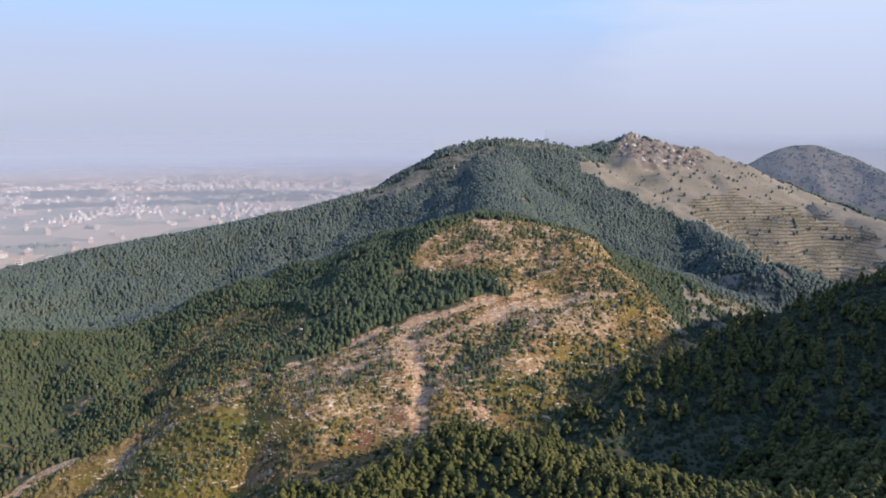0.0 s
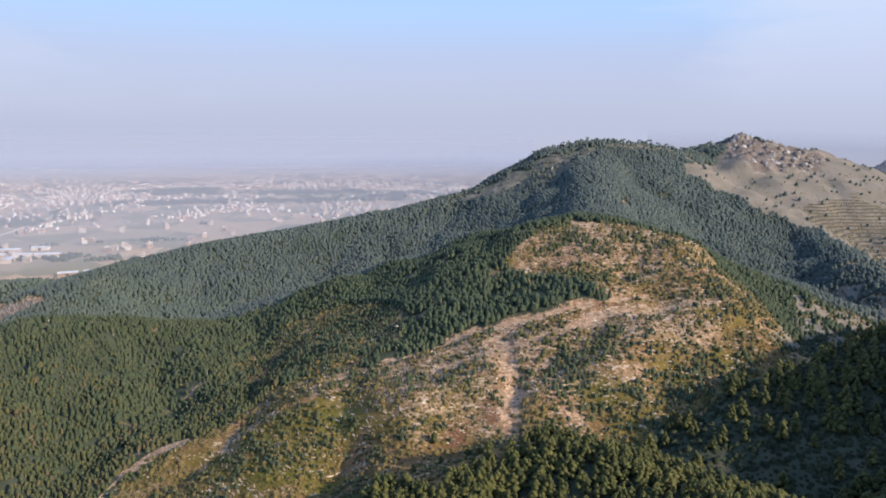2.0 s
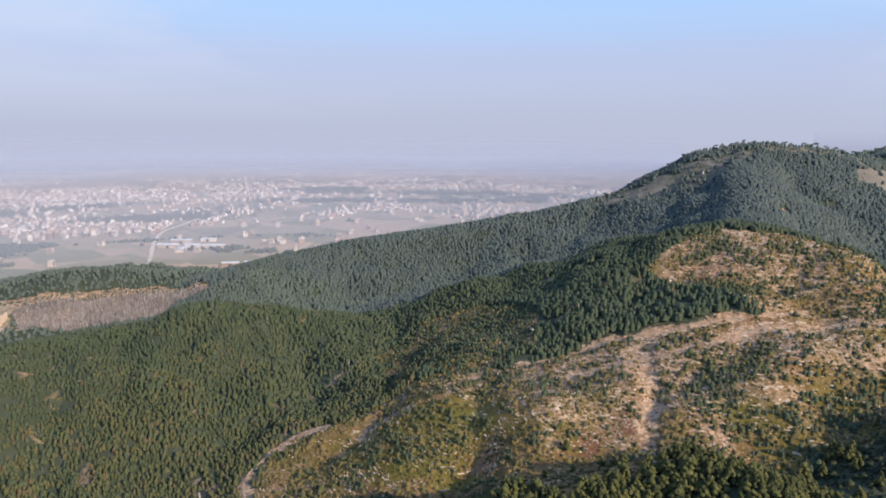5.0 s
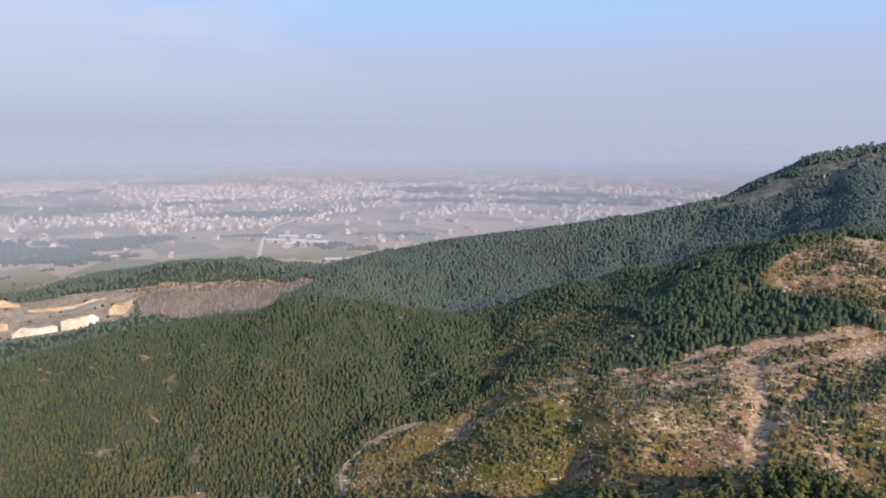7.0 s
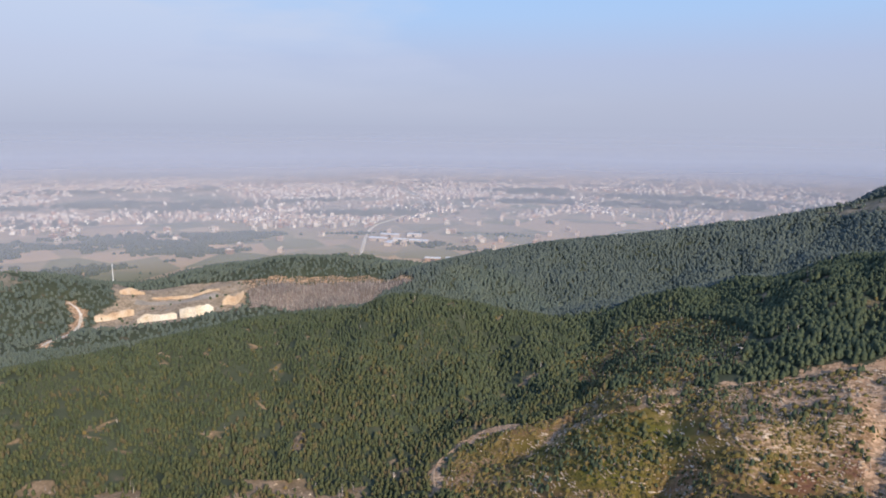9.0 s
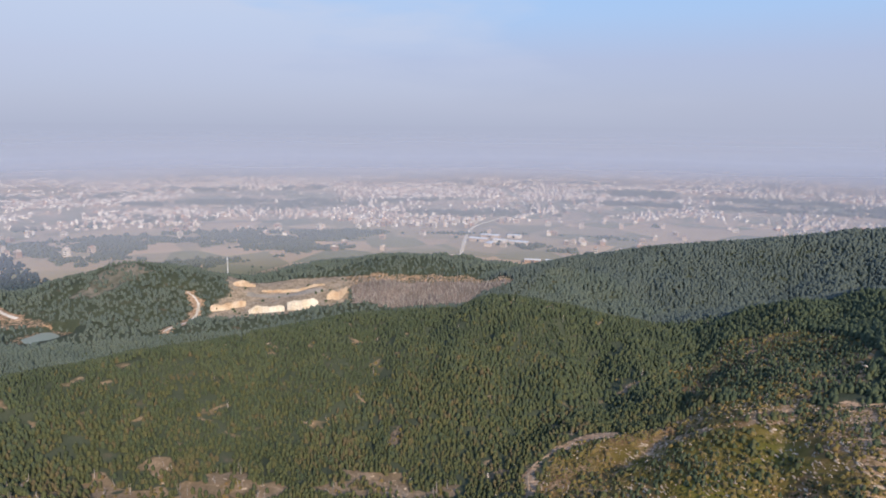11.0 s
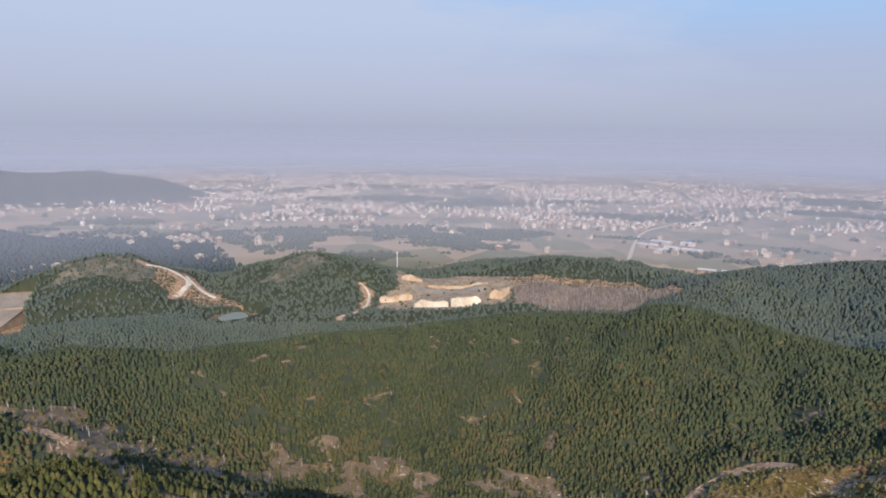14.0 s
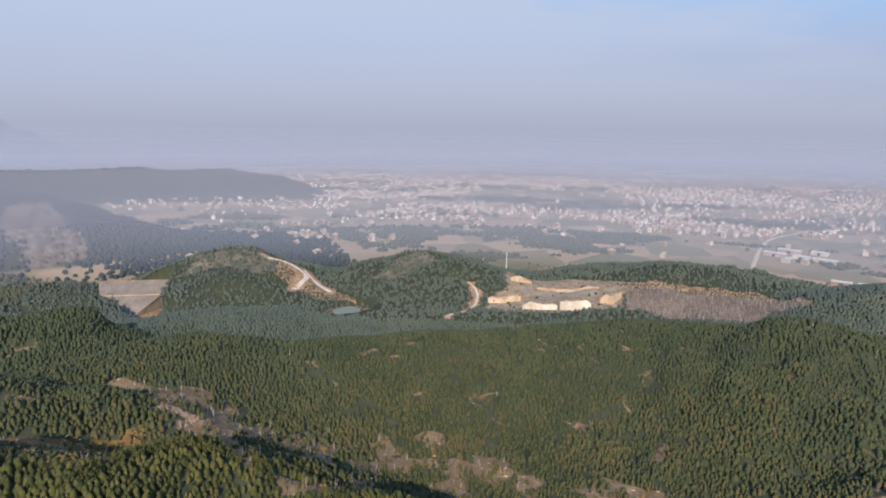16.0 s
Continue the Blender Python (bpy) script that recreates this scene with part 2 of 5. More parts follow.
    bump = node(t, "ShaderNodeBump")
    bump.inputs["Strength"].default_value, bump.inputs["Distance"].default_value = 0.6, 1.0
    t.links.new(math_node(t, "ADD", fine, middle), bump.inputs["Height"])
    t.links.new(bump.outputs[0], b.inputs["Normal"])
    return m


GROUND = ground_material()

# ---- the lie of the land: crest lines (x, y, z) with the fall to either side and the width of the rounded top ----
RIDGES = {
    # unseen hill, added to throw shade on the near eastern slope
    "east_shoulder": (0.85, 0.85, 20, [(440, 360, 196), (396, 262, 223), (368, 191, 229), (372, 120, 218), (366, 62, 200)]),
    "main_ridge": (0.62, 0.47, 18, [(192, 981, 163.6), (146, 919, 174.3), (114, 908, 178.6), (58, 898, 182.5), (32, 889, 175.9), (7, 882, 160.8), (-21, 870, 146.8), (-77, 847, 121.7), (-117, 832, 110.1), (-194, 807, 93.6), (-253, 780, 81.8), (-355, 717, 68.9), (-419, 658, 55.7), (-458, 568, 44.1)]),
    "saddle": (0.55, 0.55, 20, [(57, 878, 176.1), (52, 698, 135.9), (43, 568, 121.0), (31, 519, 126.1)]),
    "knoll": (0.5, 1.0, 25, [(-8, 500, 123.5), (30, 509, 129.0), (71, 495, 127.7), (89, 482, 125.0)]),
    "knoll_west_spur": (0.45, 0.42, 20, [(-8, 500, 122.5), (-35, 469, 105.3), (-68, 425, 83.2), (-96, 388, 63.1), (-120, 355, 52.9)]),
    "knoll_east_spur": (0.5, 1.1, 14, [(89, 482, 125.0), (102, 448, 112.0), (113, 415, 101.8), (117, 382, 89.4), (111, 353, 80.5)]),
    "knoll_front": (0.35, 0.35, 30, [(30, 509, 131.0), (27, 439, 106.5), (15, 408, 90.0), (-2, 358, 69.6), (-6, 302, 50.7)]),
    "near_east_hill": (0.85, 0.4, 16, [(301, 374, 138.9), (230, 351, 118.9), (202, 345, 110.8), (175, 337, 105.0), (127, 321, 89.7), (101, 309, 83.8), (77, 290, 72.8)]),
    # its last two points lie out of view, added to cast shade
    "near_spur": (0.6, 0.6, 14, [(-42, 211, 71.5), (-17, 234, 75.6), (3, 245, 80.9), (24, 234, 81.6), (42, 221, 80.2), (67, 204, 79.5), (89, 193, 79.0), (123, 176, 86.0), (180, 190, 104.0), (240, 205, 146.0)]),
    "forest_hill": (0.36, 0.5, 22, [(-464, -74, 45.4), (-489, -27, 49.0), (-500, 6, 47.6), (-491, 93, 36.3), (-478, 146, 35.9), (-466, 206, 38.5), (-449, 281, 41.8), (-424, 343, 46.2), (-383, 388, 51.4), (-347, 414, 63.1), (-274, 465, 48.9), (-237, 440, 41.3)]),
    "bench": (0.3, 0.26, 18, [(-640, -23, 11.4), (-650, -1, 22.3), (-654, 39, 23.0), (-654, 91, 19.5), (-644, 144, 10.3), (-615, 241, 12.2), (-596, 307, 11.7), (-561, 384, 16.0)]),
    "near_west_hill": (0.6, 0.6, 12, [(-259, -39, 67.2), (-279, -28, 65.6), (-295, -1, 61.9), (-289, 19, 54.6), (-278, 37, 45.7), (-261, 62, 41.7), (-243, 86, 40.7)]),
    "west_spur": (0.45, 0.5, 14, [(-394, -146, 81.2), (-395, -89, 65.5), (-396, -59, 57.5), (-384, -23, 45.7), (-370, -1, 37.6)]),
    "west_knob": (0.45, 0.6, 12, [(-287, -88, 79.8), (-283, -72, 76.0), (-277, -54, 72.9), (-259, -39, 69.2)]),
    "dam_hill": (0.9, 0.8, 12, [(-602, -217, 67.1), (-586, -128, 52.0), (-592, -99, 51.0), (-599, -82, 51.7), (-600, -76, 51.0)]),
    "dam_east_foot": (0.6, 0.6, 8, [(-860, 17, 5.5), (-805, -1, -2.0), (-735, -14, -4.0)]),
    "dam_west_foot": (0.6, 0.6, 8, [(-872, -115, 9.2), (-796, -79, 4.9), (-688, -50, 8.9)]),
    "dam_abutment": (0.5, 0.5, 14, [(-941, -190, 3.0), (-901, -130, 8.8), (-874, -88, 11.6)]),
    "cliff_hill": (0.45, 0.4, 30, [(-1209, -478, 126.0), (-1209, -317, 94.8), (-1225, -250, 86.6), (-1222, -212, 85.0), (-1208, -172, 73.0), (-1193, -132, 58.3), (-1179, -52, 35.5), (-1150, 31, 21.4), (-1097, 87, 9.7)]),
    "dam_east_hill": (0.42, 0.42, 14, [(-830, -20, 14.9), (-850, 8, 29.6), (-859, 41, 45.9), (-857, 74, 47.9), (-843, 106, 33.6), (-810, 127, 10.2)]),
    "dam_east_spur": (0.4, 0.4, 12, [(-857, 74, 44.5), (-793, 49, 28.8)]),
    "dam_crown": (0.5, 0.4, 12, [(-760, -19, 13.1), (-775, 7, 24.3), (-789, 43, 30.2), (-775, 84, 20.4), (-756, 117, 1.3)]),
    "middle_knoll": (0.32, 0.32, 16, [(-790, 220, 20.5), (-792, 249, 31.6), (-791, 282, 41.2), (-775, 310, 36.0), (-745, 343, 29.0), (-715, 359, 24.9)]),
    "middle_spur": (0.36, 0.36, 16, [(-791, 282, 39.2), (-717, 253, 24.7), (-683, 228, 14.9), (-666, 179, 7.8)]),
    "burnt_ridge": (0.24, 0.22, 16, [(-654, 452, 23.8), (-636, 501, 38.0), (-617, 533, 44.4), (-589, 556, 43.8), (-553, 578, 40.0), (-489, 595, 37.7), (-445, 616, 49.3)]),
    "crag_ridge": (0.42, 0.42, 10, [(202, 1030, 168.3), (235, 1034, 177.7), (258, 1028, 182.3), (274, 1024, 189.1), (294, 1018, 183.7), (312, 1013, 171.8), (335, 1016, 173.6), (372, 1014, 167.5), (400, 1014, 158.8), (424, 1015, 142.5)]),
    "terrace_spur": (0.34, 0.36, 20, [(372, 1014, 167.5), (409, 978, 142.2), (459, 911, 114.2), (487, 851, 102.9), (511, 789, 92.2), (545, 716, 78.4)]),
    "forest_spur": (0.72, 0.4, 16, [(192, 981, 166.2), (230, 870, 117.8), (282, 770, 96.0), (286, 682, 83.8), (281, 641, 79.4), (303, 598, 75.7)]),
    "far_east_hill": (0.6, 0.6, 16, [(579, 1384, 109.5), (621, 1366, 130.2), (658, 1326, 169.3), (692, 1308, 172.3), (727, 1255, 153.8), (753, 1180, 127.5), (811, 1079, 87.1)]),
    "far_west_hills": (0.42, 0.42, 40, [(-2034, -698, 80.2), (-2027, -468, 72.3), (-2053, -337, 73.3), (-2045, -245, 71.1), (-2058, -95, 79.3), (-2040, -9, 67.0), (-2015, 138, 74.5), (-1987, 227, 64.1), (-1955, 315, 25.2)]),
}


def hash2(i, j, seed):
    v = np.sin(i * 127.1 + j * 311.7 + seed * 74.7) * 43758.5453
    return v - np.floor(v)


def value_noise(x, y, seed=0):
    i, j = np.floor(x), np.floor(y)
    u, v = x - i, y - j
    u, v = u * u * (3 - 2 * u), v * v * (3 - 2 * v)
    a, b = hash2(i, j, seed), hash2(i + 1, j, seed)
    c, d = hash2(i, j + 1, seed), hash2(i + 1, j + 1, seed)
    return (a + (b - a) * u) * (1 - v) + (c + (d - c) * u) * v


def fbm(x, y, size, octaves=3, seed=0):
    """Soft noise from -1 to 1 with features of that size in metres."""
    total, amp, norm = 0, 1.0, 0.0
    for k in range(octaves):
        total = total + amp * (value_noise(x / size + 17 * k, y / size - 9 * k, seed + k) * 2 - 1)
        norm, amp, size = norm + amp, amp * 0.5, size * 0.5
    return total / norm


def step(a, b, v):
    u = np.clip((v - a) / (b - a), 0, 1)
    return u * u * (3 - 2 * u)


def along(points, x, y):
    """Distance to a line of (x, y[, z]) points, the side it lies on, and the value of z on the line there."""
    best = np.full(x.shape, 1e9)
    side, level = np.zeros(x.shape), np.zeros(x.shape)
    for a, b in zip(points[:-1], points[1:]):
        dx, dy = b[0] - a[0], b[1] - a[1]
        u = np.clip(((x - a[0]) * dx + (y - a[1]) * dy) / (dx * dx + dy * dy), 0, 1)
        d = np.hypot(x - a[0] - u * dx, y - a[1] - u * dy)
        near = d < best
        best = np.where(near, d, best)
        side = np.where(near, (dx * (y - a[1]) - dy * (x - a[0])) / (math.hypot(dx, dy) * np.maximum(d, 0.01)), side)
        if len(a) > 2:
            level = np.where(near, a[2] + u * (b[2] - a[2]), level)
    return best, side, level


def height(x, y):
    """The height of the bare ground."""
    x, y = np.asarray(x, float), np.asarray(y, float)
    r = np.hypot(x, y)
    west = step(-330, -520, x)
    base = 4 * (1 - step(380, 560, r)) - (3 + 9 * west * (1 - step(150, 420, y))) * step(540, 690, r) * (1 - step(950, 1250, r)) + 1.2 * fbm(x, y, 260, 2, 5)
    total, k = np.exp(base / 4.0), 4.0
    best, drop = base + 0, np.zeros(x.shape)
    for right, left, width, crest in RIDGES.values():
        h, below = np.full(x.shape, -60.0), np.zeros(x.shape)
        for leg in zip(crest[:-1], crest[1:]):
            d, side, level = along(leg, x, y)
            fall = left + (right - left) * (0.5 - 0.5 * np.clip(side, -1, 1))
            sunk = fall * (np.sqrt(d * d + width * width) - width)
            below = np.where(level - sunk > h, sunk, below)
            h = np.maximum(h, level - sunk)
        drop = np.where(h > best, below, drop)
        best = np.maximum(best, h)
        total = total + np.exp(h / k)
    h = k * np.log(total)
    rise = step(4, 40, h - base)
    fold = (2.2 + 3.6 * step(3, 16, drop)) * fbm(x, y, 80, 3, 11) - 5.0 * step(3, 14, drop) * (1 - 2.2 * np.abs(fbm(x, y, 62, 2, 15)))
    h = h + rise * (fold + 0.8 * fbm(x, y, 17, 2, 21))
    return shaped(x, y, h)


def hill_of(x, y):
    """The name of the hill whose slope a point lies on."""
    names, top = list(RIDGES), np.full(x.shape, -60.0)
    own = np.zeros(x.shape, int)
    for n, (right, left, width, crest) in enumerate(RIDGES.values()):
        for leg in zip(crest[:-1], crest[1:]):
            d, side, level = along(leg, x, y)
            fall = left + (right - left) * (0.5 - 0.5 * np.clip(side, -1, 1))
            h = level - fall * (np.sqrt(d * d + width * width) - width)
            own = np.where(h > top, n, own)
            top = np.maximum(top, h)
    return np.array(names)[own]


# gullies down the face of the plantation hill
GULLIES = [
    (4.5, 13, [(-325, 359), (-275, 333), (-245, 314)]),
    (3.0, 11, [(-400, 322), (-352, 282), (-305, 238)]),
    (3.0, 12, [(-430, 258), (-388, 215), (-347, 176)]),
    (3.0, 13, [(-443, 170), (-414, 143), (-380, 110)]),
    (4.0, 12, [(-281, 423), (-243, 396), (-219, 372)]),
    (2.5, 9, [(-352, 354), (-327, 297), (-307, 260)]),
]

# dirt roads, scars and clearings on the ground plan
TRACKS = {
    "quarry_floor": (16, [(-676, 365), (-650, 394), (-610, 419)]),
    "upper_track": (3, [(-82, 369), (-61, 379), (-35, 386), (-9, 390), (14, 396), (39, 404), (61, 415)]),
    "lower_track": (2.2, [(-50, 350), (-27, 361), (-2, 368), (21, 383), (45, 395), (73, 403), (99, 404)]),
    "gully": (3.6, [(-22, 376), (-18, 349), (-11, 334), (-11, 312), (-11, 294)]),
    "valley_road": (2.4, [(-195, 256), (-210, 275), (-209, 293), (-198, 310), (-187, 317)]),
    "stone_path": (4, [(-152, 293), (-156, 320), (-138, 326)]),
    "valley_path": (3, [(-384, -12), (-380, -1), (-374, 4)]),
    "quarry_road": (5, [(-609, 244), (-652, 291), (-688, 314), (-717, 316)]),
    "white_road": (9, [(-840, 102), (-833, 126), (-812, 143), (-773, 120)]),
    "white_branch": (8, [(-828, 144), (-801, 154), (-773, 164)]),
    "town_road": (7, [(-605, 620), (-899, 964), (-971, 1125), (-1041, 1320)]),
    "town_street": (6.5, [(-1035, 1315), (-1221, 1513), (-1507, 1747)]),
    "spur_road": (4, [(262, 649), (282, 650), (300, 641), (299, 588)]),
    "forest_gap": (1.0, [(-311, 267), (-297, 253)]),
}
AREAS = {
    "east_grass": [(7, 350), (36, 360), (76, 356), (110, 362), (103, 318), (75, 292), (43, 289), (15, 298)],
    "burn_edge": [(-619, 462), (-595, 485), (-558, 522), (-512, 553), (-454, 554), (-448, 548), (-501, 542), (-543, 509), (-582, 476), (-591, 442)],
    "west_clearing": [(-189, 253), (-201, 267), (-208, 291), (-192, 312), (-170, 324), (-154, 352), (-132, 365), (-110, 368), (-76, 344), (-49, 249)],
    "green_grass": [(-163, 300), (-152, 324), (-120, 333), (-98, 340), (-81, 326), (-85, 298), (-82, 270), (-134, 259)],
    "knoll_cap": [(19, 506), (40, 504), (35, 493), (19, 496)],
    "rust_patch": [(-34, 266), (-24, 317), (-13, 308), (-22, 299), (-38, 298)],
    "peak_bare": [(64, 671), (89, 716), (82, 679), (62, 649)],
    "summit_scrub": [(-117, 832), (-63, 850), (-21, 852), (32, 869), (78, 871), (40, 807), (0, 796), (-60, 804)],
    "terraces": [(288, 827), (367, 872), (446, 853), (488, 759), (394, 578), (321, 622), (306, 715)],
    "upper_clearing": [(-28, 459), (-4, 498), (30, 505), (80, 502), (108, 475), (125, 459), (140, 434), (99, 404), (61, 416), (39, 406), (22, 419), (-3, 436)],
    "lower_clearing": [(-209, 303), (-189, 313), (-171, 330), (-149, 365), (-113, 365), (-82, 369), (-35, 386), (14, 396), (61, 416), (99, 406), (142, 431), (152, 400), (148, 370), (126, 342), (98, 323), (70, 301), (38, 284), (2, 255), (-36, 219), (-120, 275)],
    "valley_clearing": [(-208, 439), (-184, 469), (-143, 481), (-92, 438), (-82, 396), (-93, 375), (-111, 357), (-161, 379), (-205, 416)],
    "burn": [(-615, 460), (-592, 483), (-555, 519), (-511, 552), (-452, 553), (-447, 547), (-466, 514), (-498, 469), (-523, 443), (-566, 425)],
    "quarry": [(-751, 381), (-686, 427), (-617, 461), (-568, 422), (-576, 354), (-637, 301), (-679, 327), (-685, 348)],
    "crag_grass": [(178, 907), (259, 995), (312, 981), (395, 943), (453, 898), (499, 778), (389, 570), (312, 604), (296, 678), (282, 770), (215, 810), (166, 860)],
    "brown_hollow": [(242, 636), (290, 582), (245, 459), (193, 418), (148, 372), (128, 379), (152, 434)],
    "valley_scrub": [(-449, -48), (-440, 3), (-405, 47), (-377, 90), (-344, 136), (-311, 181), (-295, 172), (-268, 49), (-288, 14), (-372, -9)],
    "valley_foot": [(-367, 20), (-401, 76), (-376, 132), (-331, 183), (-283, 229), (-218, 274), (-200, 263), (-298, 164), (-288, 15)],
    "west_scrub": [(-356, -83), (-360, -36), (-364, -18), (-273, -28), (-277, -51), (-290, -68)],
    "dam_clear": [(-876, -79), (-868, -4), (-790, -20), (-690, -22), (-689, -33), (-783, -61)],
    "crag_face": [(248, 1010), (277, 1017), (301, 985), (367, 999), (373, 975), (338, 935), (261, 907), (243, 952)],
    "cliff": [(-1190, -243), (-1191, -174), (-1100, -132), (-1061, -121), (-1035, -134), (-1031, -187), (-1110, -230)],
    "knoll_top_scrub": [(-767, 206), (-792, 249), (-793, 283), (-764, 302), (-741, 261), (-744, 227)],
    "dam_hill_scrub": [(-830, -8), (-848, 18), (-1093, 57), (-1114, 97), (-845, 106), (-812, 115), (-791, 86), (-813, 44), (-816, 13)],
    "dam_floor": [(-797, -63), (-789, -41), (-770, -21), (-690, -22), (-689, -33), (-748, -55)],
    "bare_bench": [(-845, 106), (-868, 144), (-778, 168), (-716, 186), (-732, 164), (-767, 133), (-797, 106)],
}
BANKS = {
    "upper_cut": (8, [(-697, 360), (-692, 368), (-692, 385)]),
    "orange_cut": (9, [(-661, 314), (-652, 328), (-648, 348)]),
    "pale_cut_a": (8, [(-623, 337), (-610, 347), (-593, 361)]),
    "pale_cut_b": (11, [(-593, 364), (-579, 372), (-578, 392)]),
    "right_cut": (11, [(-586, 408), (-576, 418), (-586, 435)]),
    "back_cut": (4, [(-675, 383), (-650, 405), (-618, 428)]),
}
SPOTS = {
    "pillar": (9, 824),
    "mast": (-858, 436),
    "pond": (-697, 165),
    "dam_a": (-992, -90),
    "dam_b": (-822, -5),
    "dam_foot": (-759, -39),
    "yard": (-806, 889),
    "works": (-625, 811),
}


POND = (-697, 165, 2.6)


def inside(area, x, y):
    """Whether points lie in an area of the plan."""
    hit = np.zeros(np.shape(x), bool)
    for (ax, ay), (bx, by) in zip(area, area[1:] + area[:1]):
        if ay != by:
            cut = (ay > y) != (by > y)
            hit ^= cut & (x < (bx - ax) * (y - ay) / (by - ay) + ax)
    return hit


def soft_inside(area, x, y, edge=6.0):
    """1 inside an area, 0 outside, with an edge that wanders by a few metres."""
    x, y = x + edge * fbm(x, y, 18, 2, 31), y + edge * fbm(x, y, 18, 2, 41)
    return inside(area, x, y).astype(float)


def track_mask(names, x, y, extra=0.0):
    value = np.zeros(np.shape(x))
    for name in names:
        wide, line = TRACKS[name]
        d, _, _ = along(line, x, y)
        value = np.maximum(value, 1 - step(wide * 0.4 + extra, wide * 1.0 + extra + 2.0, d + 5.5 * fbm(x, y, 13, 3, 51)))
    return value


def shaped(x, y, h):
    """Terraces, crags and the gully cut into the smooth hills."""
    near = (x > -1000) & (x < 700) & (y > 150) & (y < 1150)
    d, _, level = along(RIDGES["crag_ridge"][3], x, y)
    crag = (1 - step(12, 55, d)) * near
    h = h + crag * (6 * np.abs(fbm(x, y, 34, 3, 61)) - 1.5 + 2 * fbm(x, y, 12, 2, 63))
    face = soft_inside(AREAS["crag_face"], x, y, 8)
    h = h + face * (7 * np.abs(fbm(x, y, 22, 3, 65)) + 3 * fbm(x, y, 10, 2, 67))
    d = np.hypot(x - POND[0], y - POND[1])
    h = np.where(d < 30, np.minimum(h, POND[2] - 0.6), h)
    pit = inside(AREAS["dam_clear"], x, y)
    h = np.where(pit, np.minimum(h, -12 + 0.4 * fbm(x, y, 30, 2, 69)), h)
    d, _, _ = along(TRACKS["gully"][1], x, y)
    h = h - (2.2 + 2.5 * fbm(x, y, 12, 2, 73)) * (1 - step(2, 9, d))
    for deep, wide, line in GULLIES:
        d, _, _ = along(line, x + 6 * fbm(x, y, 30, 2, 79), y)
        h = h - deep * np.exp(-(d / wide) ** 2) + 0.45 * deep * np.exp(-((d - 2.2 * wide) / wide) ** 2)
    r = np.hypot(x, y)
    h = h + 4.0 * fbm(x * 1.0 + y * 0.3, y, 58, 2, 77) * step(310, 380, r) * (1 - step(530, 620, r)) * (1 - step(-170, -110, x))
    d, _, _ = along(TRACKS["upper_track"][1], x, y)
    h = h - 1.5 * (1 - step(2, 6, d))
    return h


# ---- the ground: one sheet, fine over the hills and wide out to the horizon ----


def spread_line(low, high, fine, limit, grow=1.10):
    mid = list(np.arange(low, high + fine, fine))
    up, down, s = [mid[-1]], [mid[0]], fine
    while up[-1] < limit:
        s *= grow
        up.append(up[-1] + s)
    s = fine
    while down[-1] > -limit:
        s *= grow
        down.append(down[-1] - s)
    return np.array(down[:0:-1] + mid + up[1:])


def mesh_from(name, verts, faces):
    """A mesh from arrays of corners and of triangles or quads."""
    me = bpy.data.meshes.new(name)
    verts, faces = np.asarray(verts, np.float32), np.asarray(faces, np.int32)
    me.vertices.add(len(verts))
    me.vertices.foreach_set("co", verts.ravel())
    me.loops.add(faces.size)
    me.loops.foreach_set("vertex_index", faces.ravel())
    me.polygons.add(len(faces))
    me.polygons.foreach_set("loop_start", np.arange(0, faces.size, faces.shape[1], dtype=np.int32))
    me.update(calc_edges=True)
    return me


gx, gy = spread_line(-1050, 640, 4.5, 4900), spread_line(-260, 1120, 4.5, 4900)
X, Y = np.meshgrid(gx, gy)
H = height(X, Y)
nx, ny = len(gx), len(gy)
index = np.arange(nx * ny).reshape(ny, nx)
quads = np.stack([index[:-1, :-1], index[:-1, 1:], index[1:, 1:], index[1:, :-1]], -1).reshape(-1, 4)
ground = new("ground", mesh_from("ground", np.stack([X.ravel(), Y.ravel(), H.ravel()], -1), quads))
ground.data.shade_smooth()
ground.data.materials.append(GROUND)
tagged(ground, "wooded hills with cleared slopes falling to a farmed plain", "ground", kind="structure")


